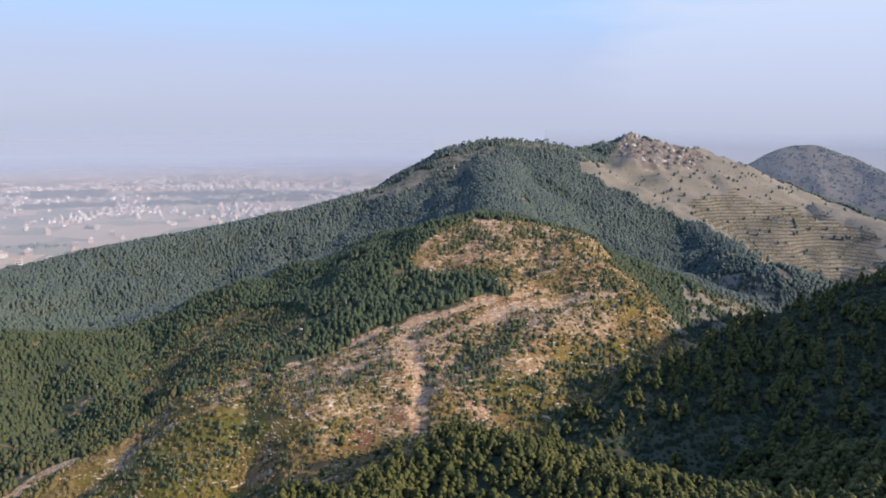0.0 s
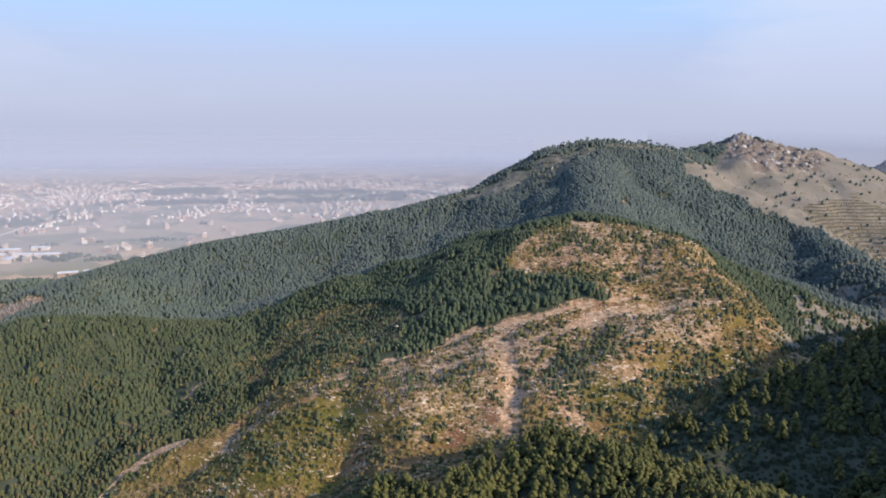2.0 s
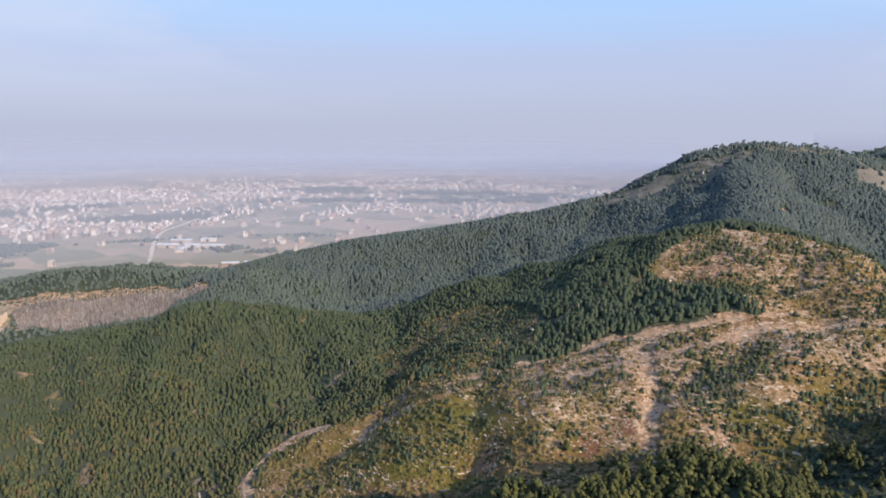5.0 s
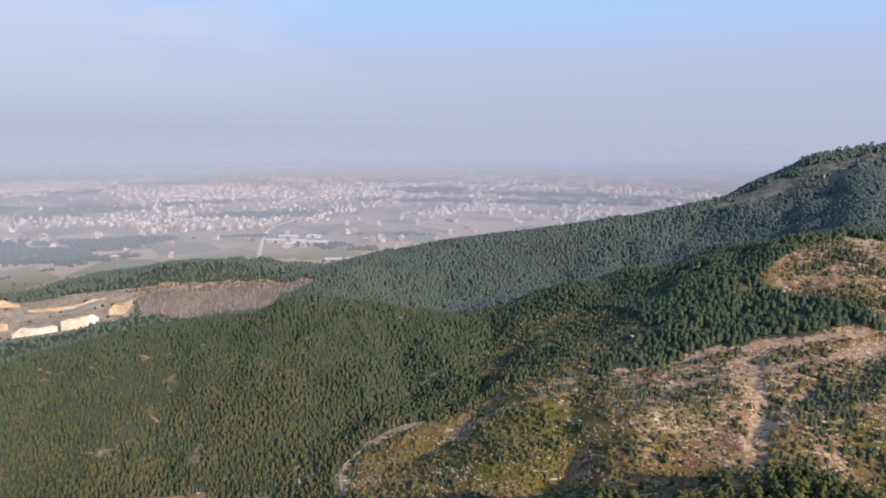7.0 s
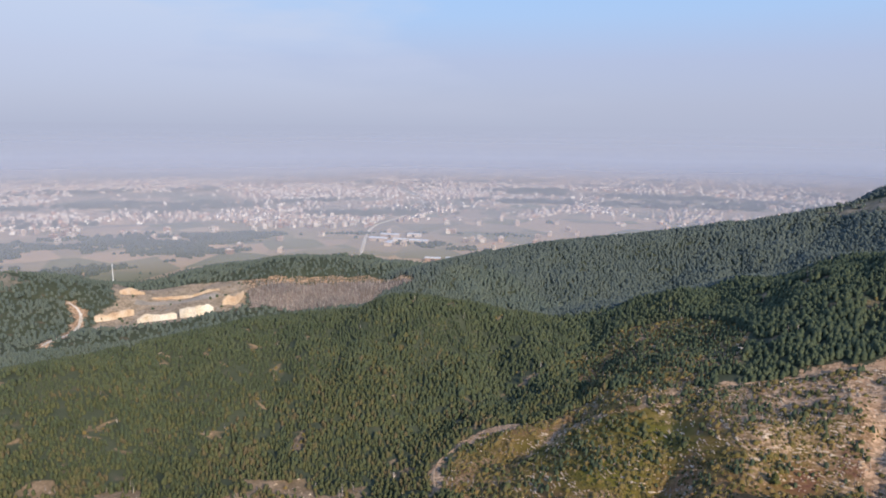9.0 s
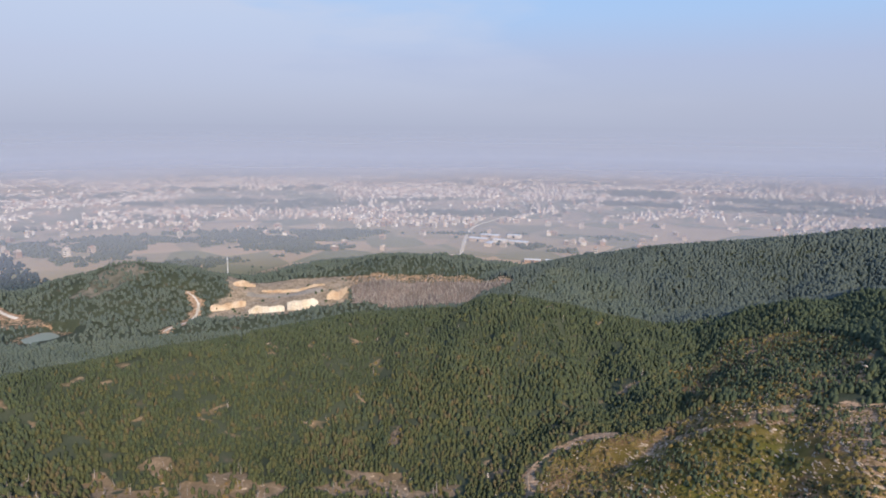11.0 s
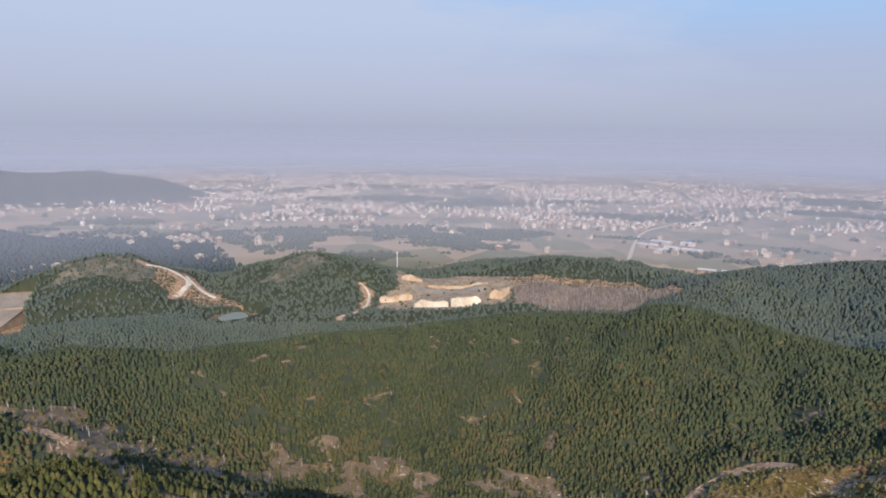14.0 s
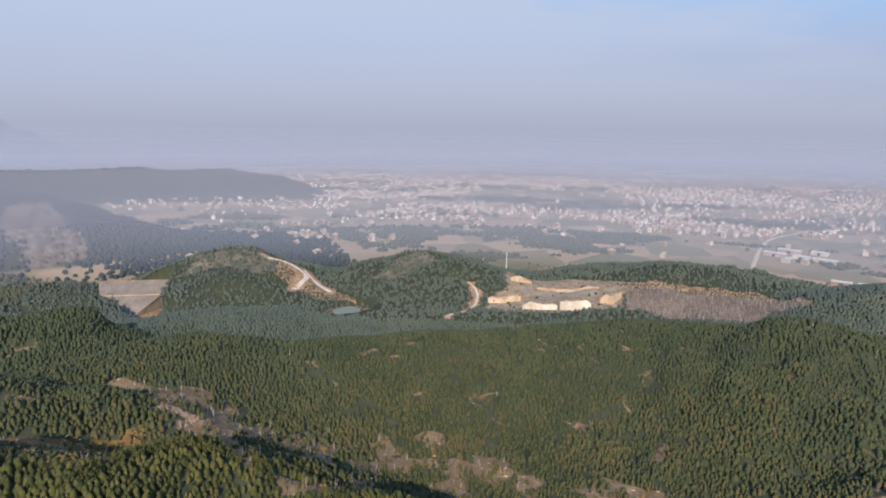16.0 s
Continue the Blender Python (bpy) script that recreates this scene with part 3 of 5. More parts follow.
def covers(x, y):
    """How much of each ground cover lies at points of the plan."""
    r = np.hypot(x, y)
    h = height(x, y)
    c = {}
    c["scrub"] = np.max([soft_inside(AREAS[k], x, y) for k in ("upper_clearing", "lower_clearing", "west_clearing", "valley_clearing", "west_scrub")], axis=0)
    far_hill, _, _ = along(RIDGES["far_east_hill"][3], x, y)
    c["dry"] = np.maximum.reduce([soft_inside(AREAS["crag_grass"], x, y, 12), soft_inside(AREAS["brown_hollow"], x, y, 12), 0.5 * soft_inside(AREAS["knoll_top_scrub"], x, y), 0.5 * soft_inside(AREAS["dam_hill_scrub"], x, y), 0.5 * np.maximum(soft_inside(AREAS["summit_scrub"], x, y, 16), along(RIDGES["main_ridge"][3][:5], x, y)[0] < 24), 1.0 * (along(RIDGES["terrace_spur"][3], x, y)[0] < 75), 1.0 * (far_hill < 260) * (r > 1150)])
    c["bare"] = np.maximum(track_mask([k for k in TRACKS if k not in ("forest_gap", "stone_path")], x, y, 0.5), np.max([(0.8 if k == "quarry" else 1.0) * soft_inside(AREAS[k], x, y) for k in ("quarry", "dam_floor", "knoll_cap", "peak_bare")], axis=0))
    c["bare"] = np.maximum(c["bare"], 0.55 * soft_inside(AREAS["bare_bench"], x, y))
    c["bare"] = np.maximum(c["bare"], 0.5 * (np.hypot(x - POND[0], y - POND[1]) < 26))
    foot = np.maximum(soft_inside(AREAS["valley_foot"], x, y, 9) * step(-0.02, 0.10, fbm(x, y, 16, 3, 97)), soft_inside(AREAS["valley_scrub"], x, y, 9) * step(-0.22, -0.08, fbm(x, y, 16, 3, 97)))
    c["burnt"] = soft_inside(AREAS["burn"], x, y) * (1 - 0.8 * soft_inside(AREAS["burn_edge"], x, y, 5))
    c["bare"] = np.maximum(c["bare"], 0.6 * soft_inside(AREAS["burn_edge"], x, y, 5))
    gap = np.maximum(0.55 * step(0.40, 0.50, fbm(x, y, 12, 3, 91)), track_mask(["forest_gap"], x, y)) * step(300, 330, r) * (1 - step(560, 640, r)) * (x < 60)
    c["foot"] = np.maximum(foot, gap)
    d, _, _ = along(RIDGES["crag_ridge"][3][1:9], x, y)
    c["rock"] = np.maximum.reduce([0.8 * (1 - step(8, 26, d + 12 * fbm(x, y, 30, 2, 71))), soft_inside(AREAS["cliff"], x, y, 14), soft_inside(AREAS["crag_face"], x, y, 10)])
    c["rust"] = soft_inside(AREAS["rust_patch"], x, y, 7)
    c["stony"] = 0.9 * track_mask(["stone_path"], x, y, 1.0) + np.exp(-((x + 20) / 75) ** 2 - ((y - 352) / 62) ** 2) + 0.9 * np.exp(-((x - 45) / 62) ** 2 - ((y - 490) / 40) ** 2) + 0.5 * np.exp(-((x - 90) / 40) ** 2 - ((y - 385) / 40) ** 2) + 0.4 * np.exp(-((x - 35) / 55) ** 2 - ((y - 462) / 40) ** 2)
    c["grass"] = np.maximum(soft_inside(AREAS["green_grass"], x, y, 10), 0.4 * soft_inside(AREAS["east_grass"], x, y, 10))
    c["chalk"] = soft_inside(AREAS["quarry"], x, y)
    c["terrace"] = soft_inside(AREAS["terraces"], x, y, 14)
    c["bare"] = np.maximum(c["bare"], 0.8 * soft_inside(AREAS["dam_clear"], x, y, 2))
    c["field"] = step(860, 1000, r + 90 * fbm(x, y, 200, 2, 81)) * (1 - step(3, 9, h) * (r < 2350))
    return c


for key, values in covers(X, Y).items():
    layer = ground.data.attributes.new(key, "FLOAT", "POINT")
    layer.data.foreach_set("value", values.astype(np.float32).ravel())

# ---- trees ----
rng = np.random.default_rng(7)


def pine_shape(seed, tiers=3, sides=5, lean=0.06):
    """Corners and triangles of one crown, 1 high: a ragged spindle, full below and drawn to a tip."""
    g = np.random.default_rng(seed)
    profile = ((0.10, 0.27), (0.36, 0.37), (0.70, 0.25)) if tiers == 3 else ((0.16, 0.35), (0.60, 0.30))
    verts, tris = [], []
    for k, (level, wide) in enumerate(profile):
        for s in range(sides):
            a = (s + 0.5 * (k % 2)) * 6.2832 / sides + g.uniform(-0.3, 0.3)
            q = wide * g.uniform(0.72, 1.25)
            verts.append((q * math.cos(a), q * math.sin(a), level + g.uniform(-0.08, 0.08)))
    verts.append((g.uniform(-lean, lean), g.uniform(-lean, lean), 1.0))
    for k in range(tiers - 1):
        for s in range(sides):
            a, b = k * sides + s, k * sides + (s + 1) % sides
            tris += [(a, b, b + sides), (a, b + sides, a + sides)]
    for s in range(sides):
        tris.append(((tiers - 1) * sides + s, (tiers - 1) * sides + (s + 1) % sides, tiers * sides))
    return np.array(verts), np.array(tris)


def round_shape(seed, sides=6, rings=3):
    """A low uneven clump, 1 high."""
    g = np.random.default_rng(seed)
    verts, tris = [], []
    for k in range(rings):
        e = k / rings * 1.45
        for s in range(sides):
            a = (s + 0.5 * (k % 2)) * 6.2832 / sides
            q = 0.55 * math.cos(e * 0.95) * g.uniform(0.7, 1.3)
            verts.append((q * math.cos(a), q * math.sin(a), math.sin(e) * g.uniform(0.85, 1.1)))
    verts.append((g.uniform(-0.1, 0.1), g.uniform(-0.1, 0.1), 1.0))
    for k in range(rings - 1):
        for s in range(sides):
            a, b = k * sides + s, k * sides + (s + 1) % sides
            tris += [(a, b, b + sides), (a, b + sides, a + sides)]
    for s in range(sides):
        tris.append(((rings - 1) * sides + s, (rings - 1) * sides + (s + 1) % sides, rings * sides))
    return np.array(verts), np.array(tris)


def scatter(shapes, x, y, z, tall, wide, seed, turns=None):
    """Many copies of some shapes as one set of corners and triangles."""
    g = np.random.default_rng(seed)
    kind = g.integers(0, len(shapes), len(x))
    verts, tris, count = [], [], 0
    for k, (sv, st) in enumerate(shapes):
        pick = np.nonzero(kind == k)[0]
        if not len(pick):
            continue
        turn = g.uniform(0, 6.28, len(pick)) if turns is None else turns[pick]
        c, s = np.cos(turn)[:, None], np.sin(turn)[:, None]
        w, t = wide[pick][:, None], tall[pick][:, None]
        vx = x[pick][:, None] + w * (sv[:, 0] * c - sv[:, 1] * s)
        vy = y[pick][:, None] + w * (sv[:, 0] * s + sv[:, 1] * c)
        vz = z[pick][:, None] + t * sv[:, 2]
        verts.append(np.stack([vx, vy, vz], -1).reshape(-1, 3))
        tris.append((st[None] + (count + np.arange(len(pick)) * len(sv))[:, None, None]).reshape(-1, 3))
        count += len(pick) * len(sv)
    return np.concatenate(verts), np.concatenate(tris)


def jittered(x0, x1, y0, y1, gap, seed):
    g = np.random.default_rng(seed)
    a, b = np.meshgrid(np.arange(x0, x1, gap), np.arange(y0, y1, gap))
    a, b = a.ravel(), b.ravel()
    return a + g.uniform(-0.5, 0.5, a.shape) * gap, b + g.uniform(-0.5, 0.5, b.shape) * gap


def in_sector(x, y, low=-108, high=40):
    turn = np.degrees(np.arctan2(x, y))
    return (turn > low) & (turn < high)


def forest_density(x, y):
    """Share of the ground under trees."""
    c = covers(x, y)
    open_ground = np.maximum.reduce([c["bare"] > 0.3, 0.92 * c["foot"], c["burnt"], c["rock"], c["field"]])
    thin = np.maximum(0.985 * c["dry"], (0.97 - 0.42 * step(0.05, 0.35, fbm(x, y, 24, 3, 93))) * c["scrub"])
    thin = np.where(soft_inside(AREAS["summit_scrub"], x, y, 16) > 0.5, 0.84 + 0.14 * step(-0.1, 0.2, fbm(x, y, 30, 2, 104)), thin)
    thin = np.where(inside(AREAS["valley_clearing"], x, y), thin * 0.5, thin)
    for name, share in (("brown_hollow", 0.75), ("knoll_top_scrub", 0.4), ("dam_hill_scrub", 0.35), ("west_scrub", 0.85)):
        thin = np.where(inside(AREAS[name], x, y), share - 0.4 * step(0.0, 0.3, fbm(x, y, 18, 3, 94)), thin)
    thin = np.maximum(thin, inside(AREAS["quarry"], x, y))
    thin = np.where(along(RIDGES["main_ridge"][3][:5], x, y)[0] < 24 + 8 * fbm(x, y, 20, 2, 105), np.maximum(thin, 0.8), thin)
    thin = np.where(np.hypot(x - POND[0] - 14, y - POND[1] + 3) < 34, 1.0, thin)
    thin = np.where(along(TRACKS["forest_gap"][1], x, y)[0] < 2.6 + 1.5 * fbm(x, y, 7, 2, 98), 1.0, thin)
    gaps = step(0.40, 0.54, fbm(x, y, 12, 3, 91)) * 0.85
    gaps = np.maximum(gaps, 0.9 * step(0.36, 0.46, fbm(x, y, 8, 2, 99))) * (1 - 0.85 * step(520, 640, np.hypot(x, y))) * step(250, 300, np.hypot(x, y))
    return np.clip((1 - open_ground) * (1 - thin) * (1 - gaps), 0, 1)


def tuft_shape(seed, count=12):
    """A tall crown of loose leafy tufts, 1 high, wide below and pointed above."""
    g = np.random.default_rng(seed)
    tris8 = np.array([(0, 2, 4), (2, 1, 4), (1, 3, 4), (3, 0, 4), (2, 0, 5), (1, 2, 5), (3, 1, 5), (0, 3, 5)])
    verts, tris = [], []
    for k in range(count):
        u = (k + g.uniform(0, 0.8)) / count
        a = k * 2.4 + g.uniform(-0.5, 0.5)
        q = 0.25 * (1 - u) ** 0.7 * g.uniform(0.45, 1.0)
        size = (0.20 - 0.11 * u) * g.uniform(0.8, 1.25)
        c = np.array((q * math.cos(a), q * math.sin(a), 0.16 + 0.76 * u))
        tip = np.array([(1, 0, 0), (-1, 0, 0), (0, 1, 0), (0, -1, 0), (0, 0, 1.3), (0, 0, -0.8)]) * g.uniform(0.7, 1.3, (6, 3)) * size
        turn = g.uniform(0, 6.28)
        tip = np.stack([tip[:, 0] * math.cos(turn) - tip[:, 1] * math.sin(turn), tip[:, 0] * math.sin(turn) + tip[:, 1] * math.cos(turn), tip[:, 2]], -1)
        verts.append(c + tip)
        tris.append(tris8 + 6 * k)
    return np.concatenate(verts), np.concatenate(tris)


def stuff(name, label, category, shapes, x, y, z, tall, wide, mat, seed, smooth=False, turns=None):
    v, f = scatter(shapes, x, y, z, tall, wide, seed, turns)
    ob = new(name, mesh_from(name, v, f))
    ob.data.materials.append(mat)
    if smooth:
        ob.data.shade_smooth()
    return tagged(ob, label, category, kind="stuff")


def part(name, bm, mat, parent, label=""):
    """Links a bmesh as one mesh object under a thing or a part."""
    me = bpy.data.meshes.new(name)
    bm.to_mesh(me)
    bm.free()
    me.materials.append(mat)
    ob = new(name, me)
    ob.parent = parent
    return tagged(ob, label)


tx, ty = jittered(-1000, 700, -240, 1130, 2.3, 3)
tr = np.hypot(tx, ty)
keep = in_sector(tx, ty) & (tr > 185) & (tr < 1130)
tx, ty, tr = tx[keep], ty[keep], tr[keep]
behind = along(RIDGES["main_ridge"][3], tx, ty)
hill = hill_of(tx, ty)
thinned = np.where((behind[1] < 0) & (behind[0] > 45) & (tr > 600), 0.2, 1.0) * np.where(tr > 640, np.where(tx < -520, 1.0, 0.78), 1.0) * np.where((tr < 290) & (tx > -60), 0.5, 1.0) * np.where(hill == "near_west_hill", 0.9, 1.0) * np.where((hill == "forest_hill") & (along(RIDGES["forest_hill"][3], tx, ty)[1] > 0) & (along(RIDGES["forest_hill"][3], tx, ty)[0] > 35), 0.45, 1.0)
keep = rng.uniform(0, 1, len(tx)) < forest_density(tx, ty) * thinned
tx, ty, tr, hill = tx[keep], ty[keep], tr[keep], hill[keep]
tz = height(tx, ty)
east_d, _, _ = along(RIDGES["near_east_hill"][3], tx, ty)
west_d = np.minimum(along(RIDGES["near_west_hill"][3], tx, ty)[0], along(RIDGES["west_knob"][3], tx, ty)[0])
near_tree = (tr < 265) | ((tr < 290) & (tx > -60)) | (hill == "near_east_hill") & (east_d < 80) | (west_d < 34)
# the trees along the two nearest crests stand as things of their own
crest_d = np.minimum(along(RIDGES["near_spur"][3], tx, ty)[0], along(RIDGES["near_west_hill"][3], tx, ty)[0])
single = np.zeros(len(tx), bool)
turn_of = np.degrees(np.arctan2(tx, ty))
eastern = (hill == "near_east_hill") & (tr > 258) & (turn_of > 9)
keep = ~eastern | (rng.uniform(0, 1, len(tx)) < 0.09 + 0.10 * step(0, 0.3, fbm(tx, ty, 30, 2, 96)))
tx, ty, tr, tz, near_tree, crest_d, single, eastern, hill = (v[keep] for v in (tx, ty, tr, tz, near_tree, crest_d, single, eastern, hill))
western = near_tree & (tx < -60)
single[np.argsort(crest_d + 1000 * (tr > 300))[:300]] = True
turn_of = np.degrees(np.arctan2(tx, ty))
# needles turn from olive on the nearest plantation to haze-painted blue-green on the mountain
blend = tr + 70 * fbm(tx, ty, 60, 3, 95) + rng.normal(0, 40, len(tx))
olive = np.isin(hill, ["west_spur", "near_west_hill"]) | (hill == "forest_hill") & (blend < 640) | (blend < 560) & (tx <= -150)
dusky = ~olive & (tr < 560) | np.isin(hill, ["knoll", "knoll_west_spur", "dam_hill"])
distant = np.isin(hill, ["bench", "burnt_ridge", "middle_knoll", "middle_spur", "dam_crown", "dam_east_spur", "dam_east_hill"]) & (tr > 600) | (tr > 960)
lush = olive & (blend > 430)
open_place = covers(tx, ty)["scrub"]
PINES_FAR = [pine_shape(s, 2, 5) for s in range(130, 136)]
TUFTS = [tuft_shape(s) for s in range(150, 157)]
PINES = [pine_shape(s, 2, 5) for s in range(120, 128)]
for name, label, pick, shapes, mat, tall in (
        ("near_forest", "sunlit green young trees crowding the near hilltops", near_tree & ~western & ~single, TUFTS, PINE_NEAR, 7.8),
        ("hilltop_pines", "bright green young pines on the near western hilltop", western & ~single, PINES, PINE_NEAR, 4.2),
        ("pine_forest", "pine plantation on the mountain slopes, tinted blue-green for haze", ~near_tree & ~olive & ~dusky & ~distant, PINES_FAR, PINE_BLUE, 4.8),
        ("far_pine_forest", "pines on the farther hills, tinted blue-green for haze", ~near_tree & ~olive & ~dusky & distant, PINES_FAR, PINE_FAR, 4.4),
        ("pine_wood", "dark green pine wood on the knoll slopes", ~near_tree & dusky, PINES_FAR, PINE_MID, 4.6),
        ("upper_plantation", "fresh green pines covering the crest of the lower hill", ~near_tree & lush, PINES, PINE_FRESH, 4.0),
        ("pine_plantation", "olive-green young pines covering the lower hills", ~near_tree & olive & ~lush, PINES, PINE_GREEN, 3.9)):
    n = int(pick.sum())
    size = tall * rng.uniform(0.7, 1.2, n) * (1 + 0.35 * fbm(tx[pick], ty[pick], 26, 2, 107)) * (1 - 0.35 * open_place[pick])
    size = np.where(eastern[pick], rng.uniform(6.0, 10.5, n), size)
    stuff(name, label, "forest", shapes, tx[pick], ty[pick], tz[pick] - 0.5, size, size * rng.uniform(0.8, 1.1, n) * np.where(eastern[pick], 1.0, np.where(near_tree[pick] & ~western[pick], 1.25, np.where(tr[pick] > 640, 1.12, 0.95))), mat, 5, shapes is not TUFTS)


# bushes under the tall trees of the eastern slope, leaves darkened to deepen shade
UNDERGROWTH = foliage("shade_darkened_leaves", (0.018, 0.025, 0.012), (0.028, 0.037, 0.017), (0.048, 0.054, 0.024), 14.0, 0.0)
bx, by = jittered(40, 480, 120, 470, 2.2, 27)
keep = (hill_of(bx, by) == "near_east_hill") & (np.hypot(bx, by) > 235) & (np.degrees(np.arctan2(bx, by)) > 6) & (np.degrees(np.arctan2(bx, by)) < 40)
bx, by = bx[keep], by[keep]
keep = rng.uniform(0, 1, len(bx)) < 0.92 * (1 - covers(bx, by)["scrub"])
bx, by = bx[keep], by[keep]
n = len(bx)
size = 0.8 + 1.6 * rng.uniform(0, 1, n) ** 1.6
stuff("undergrowth", "bushes crowding the shaded slope, leaves darkened to deepen the shade", "bushes", [round_shape(s, 5, 2) for s in range(140, 146)], bx, by, height(bx, by) - 0.3, size, size * rng.uniform(1.3, 2.0, n), UNDERGROWTH, 28)


def clump_crown(seed, tall, wide):
    """A crown of some forty leafy tufts round a leader."""
    g = np.random.default_rng(seed)
    sv, st = round_shape(seed, 5, 2)
    n = 38
    u = g.uniform(0, 1, n) ** 0.8
    a = g.uniform(0, 6.28, n)
    q = wide * 0.5 * np.sin(np.pi * (0.34 + 0.62 * u)) * np.sqrt(g.uniform(0.25, 1, n))
    size = g.uniform(0.65, 1.2, n) * (1.2 - 0.7 * u)
    return scatter([(sv, st), round_shape(seed + 1, 5, 2)], q * np.cos(a), q * np.sin(a), tall * (0.16 + 0.78 * u) - 0.2, size, size * 1.5, seed)


def trunk_mesh(seed, tall):
    g = np.random.default_rng(seed)
    bm = bmesh.new()
    rings = []
    for k in range(5):
        u = k / 4
        c = Vector((g.uniform(-0.1, 0.1) * u, g.uniform(-0.1, 0.1) * u, tall * u - 0.6))
        w = 0.11 * (1 - 0.8 * u) + 0.015
        rings.append([bm.verts.new(c + Vector((w * math.cos(s * 1.047), w * math.sin(s * 1.047), 0))) for s in range(6)])
    for low, high in zip(rings, rings[1:]):
        for s in range(6):
            bm.faces.new((low[s], low[(s + 1) % 6], high[(s + 1) % 6], high[s]))
    for k in range(7):
        # limbs
        z0 = tall * (0.25 + 0.08 * k) - 0.6
        a = k * 2.4
        reach = 0.9 * (1 - 0.09 * k)
        tip = bm.verts.new((reach * math.cos(a), reach * math.sin(a), z0 + 0.5))
        foot = [bm.verts.new((0.05 * math.cos(b), 0.05 * math.sin(b), z0 + 0.06 * (i - 1))) for i, b in enumerate((a - 1.5, a, a + 1.5))]
        for i in range(3):
            bm.faces.new((foot[i], foot[(i + 1) % 3], tip))
    return bm


def tree_thing(seed, tall, wide):
    tree = new("young_tree")
    part("trunk", trunk_mesh(seed, tall * 0.9), BARK, tree)
    v, f = clump_crown(seed, tall, wide)
    me = mesh_from("crown", v, f)
    me.materials.append(PINE_NEAR)
    crown = new("crown", me)
    crown.parent = tree
    return tagged(tree, "young tree with a full warm green crown on a hilltop", "tree", "trees on the near crests")


kinds = [tree_thing(200 + 3 * k, 6.4 + 0.4 * k, 3.7 + 0.25 * (k % 4)) for k in range(7)]
for n, i in enumerate(np.nonzero(single)[0]):
    m = pose(tx[i], ty[i], tz[i], 0, 0, rng.uniform(0, 360)) @ Matrix.Scale(rng.uniform(0.75, 1.15) * (0.62 if western[i] else 1.0), 4)
    if n < len(kinds):
        kinds[n].matrix_basis = m
    else:
        t = copy_thing(kinds[n % len(kinds)], m)
        t.matrix_basis = m

def on_ground(x, y):
    """The height of the ground sheet itself, whose far cells are wide."""
    i = np.clip(np.searchsorted(gx, x) - 1, 0, nx - 2)
    j = np.clip(np.searchsorted(gy, y) - 1, 0, ny - 2)
    u, v = (x - gx[i]) / (gx[i + 1] - gx[i]), (y - gy[j]) / (gy[j + 1] - gy[j])
    return (H[j, i] * (1 - u) + H[j, i + 1] * u) * (1 - v) + (H[j + 1, i] * (1 - u) + H[j + 1, i + 1] * u) * v


# woods on the far hills and belts of trees on the plain
BUSHES = [round_shape(s, 5, 2) for s in range(160, 168)]


def far_trees(name, label, x0, x1, y0, y1, gap, seed, share, leaf=FAR_LEAF, flat=1.0):
    x, y = jittered(x0, x1, y0, y1, gap, seed)
    keep = in_sector(x, y)
    x, y = x[keep], y[keep]
    keep = rng.uniform(0, 1, len(x)) < share(x, y)
    x, y = x[keep], y[keep]
    n = len(x)
    stuff(name, label, "woods", BUSHES, x, y, on_ground(x, y) - 0.8, flat * gap * rng.uniform(0.7, 1.3, n), gap * rng.uniform(1.1, 1.6, n), leaf, seed, True)


# leaf colours carry painted haze: blue on the cliff hill, paler on the plain
CLIFF_LEAF = foliage("haze_blue_cliff_leaves", (0.026, 0.045, 0.056), (0.033, 0.054, 0.064), (0.043, 0.064, 0.070), 50.0, 0.0)
BELT_LEAF = foliage("haze_paled_leaves", (0.060, 0.078, 0.066), (0.075, 0.092, 0.074), (0.094, 0.106, 0.080), 60.0, 0.1)


def cliff_share(x, y):
    near = (1 - step(110, 230, along(RIDGES["cliff_hill"][3], x, y)[0] + 70 * fbm(x, y, 60, 3, 108))) * (np.hypot(x, y) > 960)
    return near * (1 - soft_inside(AREAS["cliff"], x, y, 14)) * (1 - inside(AREAS["dam_clear"], x, y))


def east_share(x, y):
    d = along(RIDGES["far_east_hill"][3], x, y)[0]
    return np.where(d < 14, 0.6, 0.28) * (d < 300) * (np.hypot(x, y) > 1150)


def west_share(x, y):
    return 1.0 * (along(RIDGES["far_west_hills"][3], x, y)[0] < 480) * (height(x, y) > 1.0)


def belt_share(x, y):
    r = np.hypot(x, y)
    belt = fbm(np.arctan2(x, y) * 900, r * 1.7, 150, 4, 101)
    rate = np.where(r < 1330, step(0.0, 0.14, belt), 0.7 * step(0.24, 0.42, belt + 0.25 * fbm(x, y, 40, 2, 103)))
    away = (np.hypot(x + 860, y + 45) > 190) & (along(RIDGES["cliff_hill"][3], x, y)[0] > 200)
    rate = rate * step(-0.25, 0.15, fbm(x, y, 48, 3, 106))
    return rate * away * (r > 930) * (r < 3000) * (height(x, y) < 7)


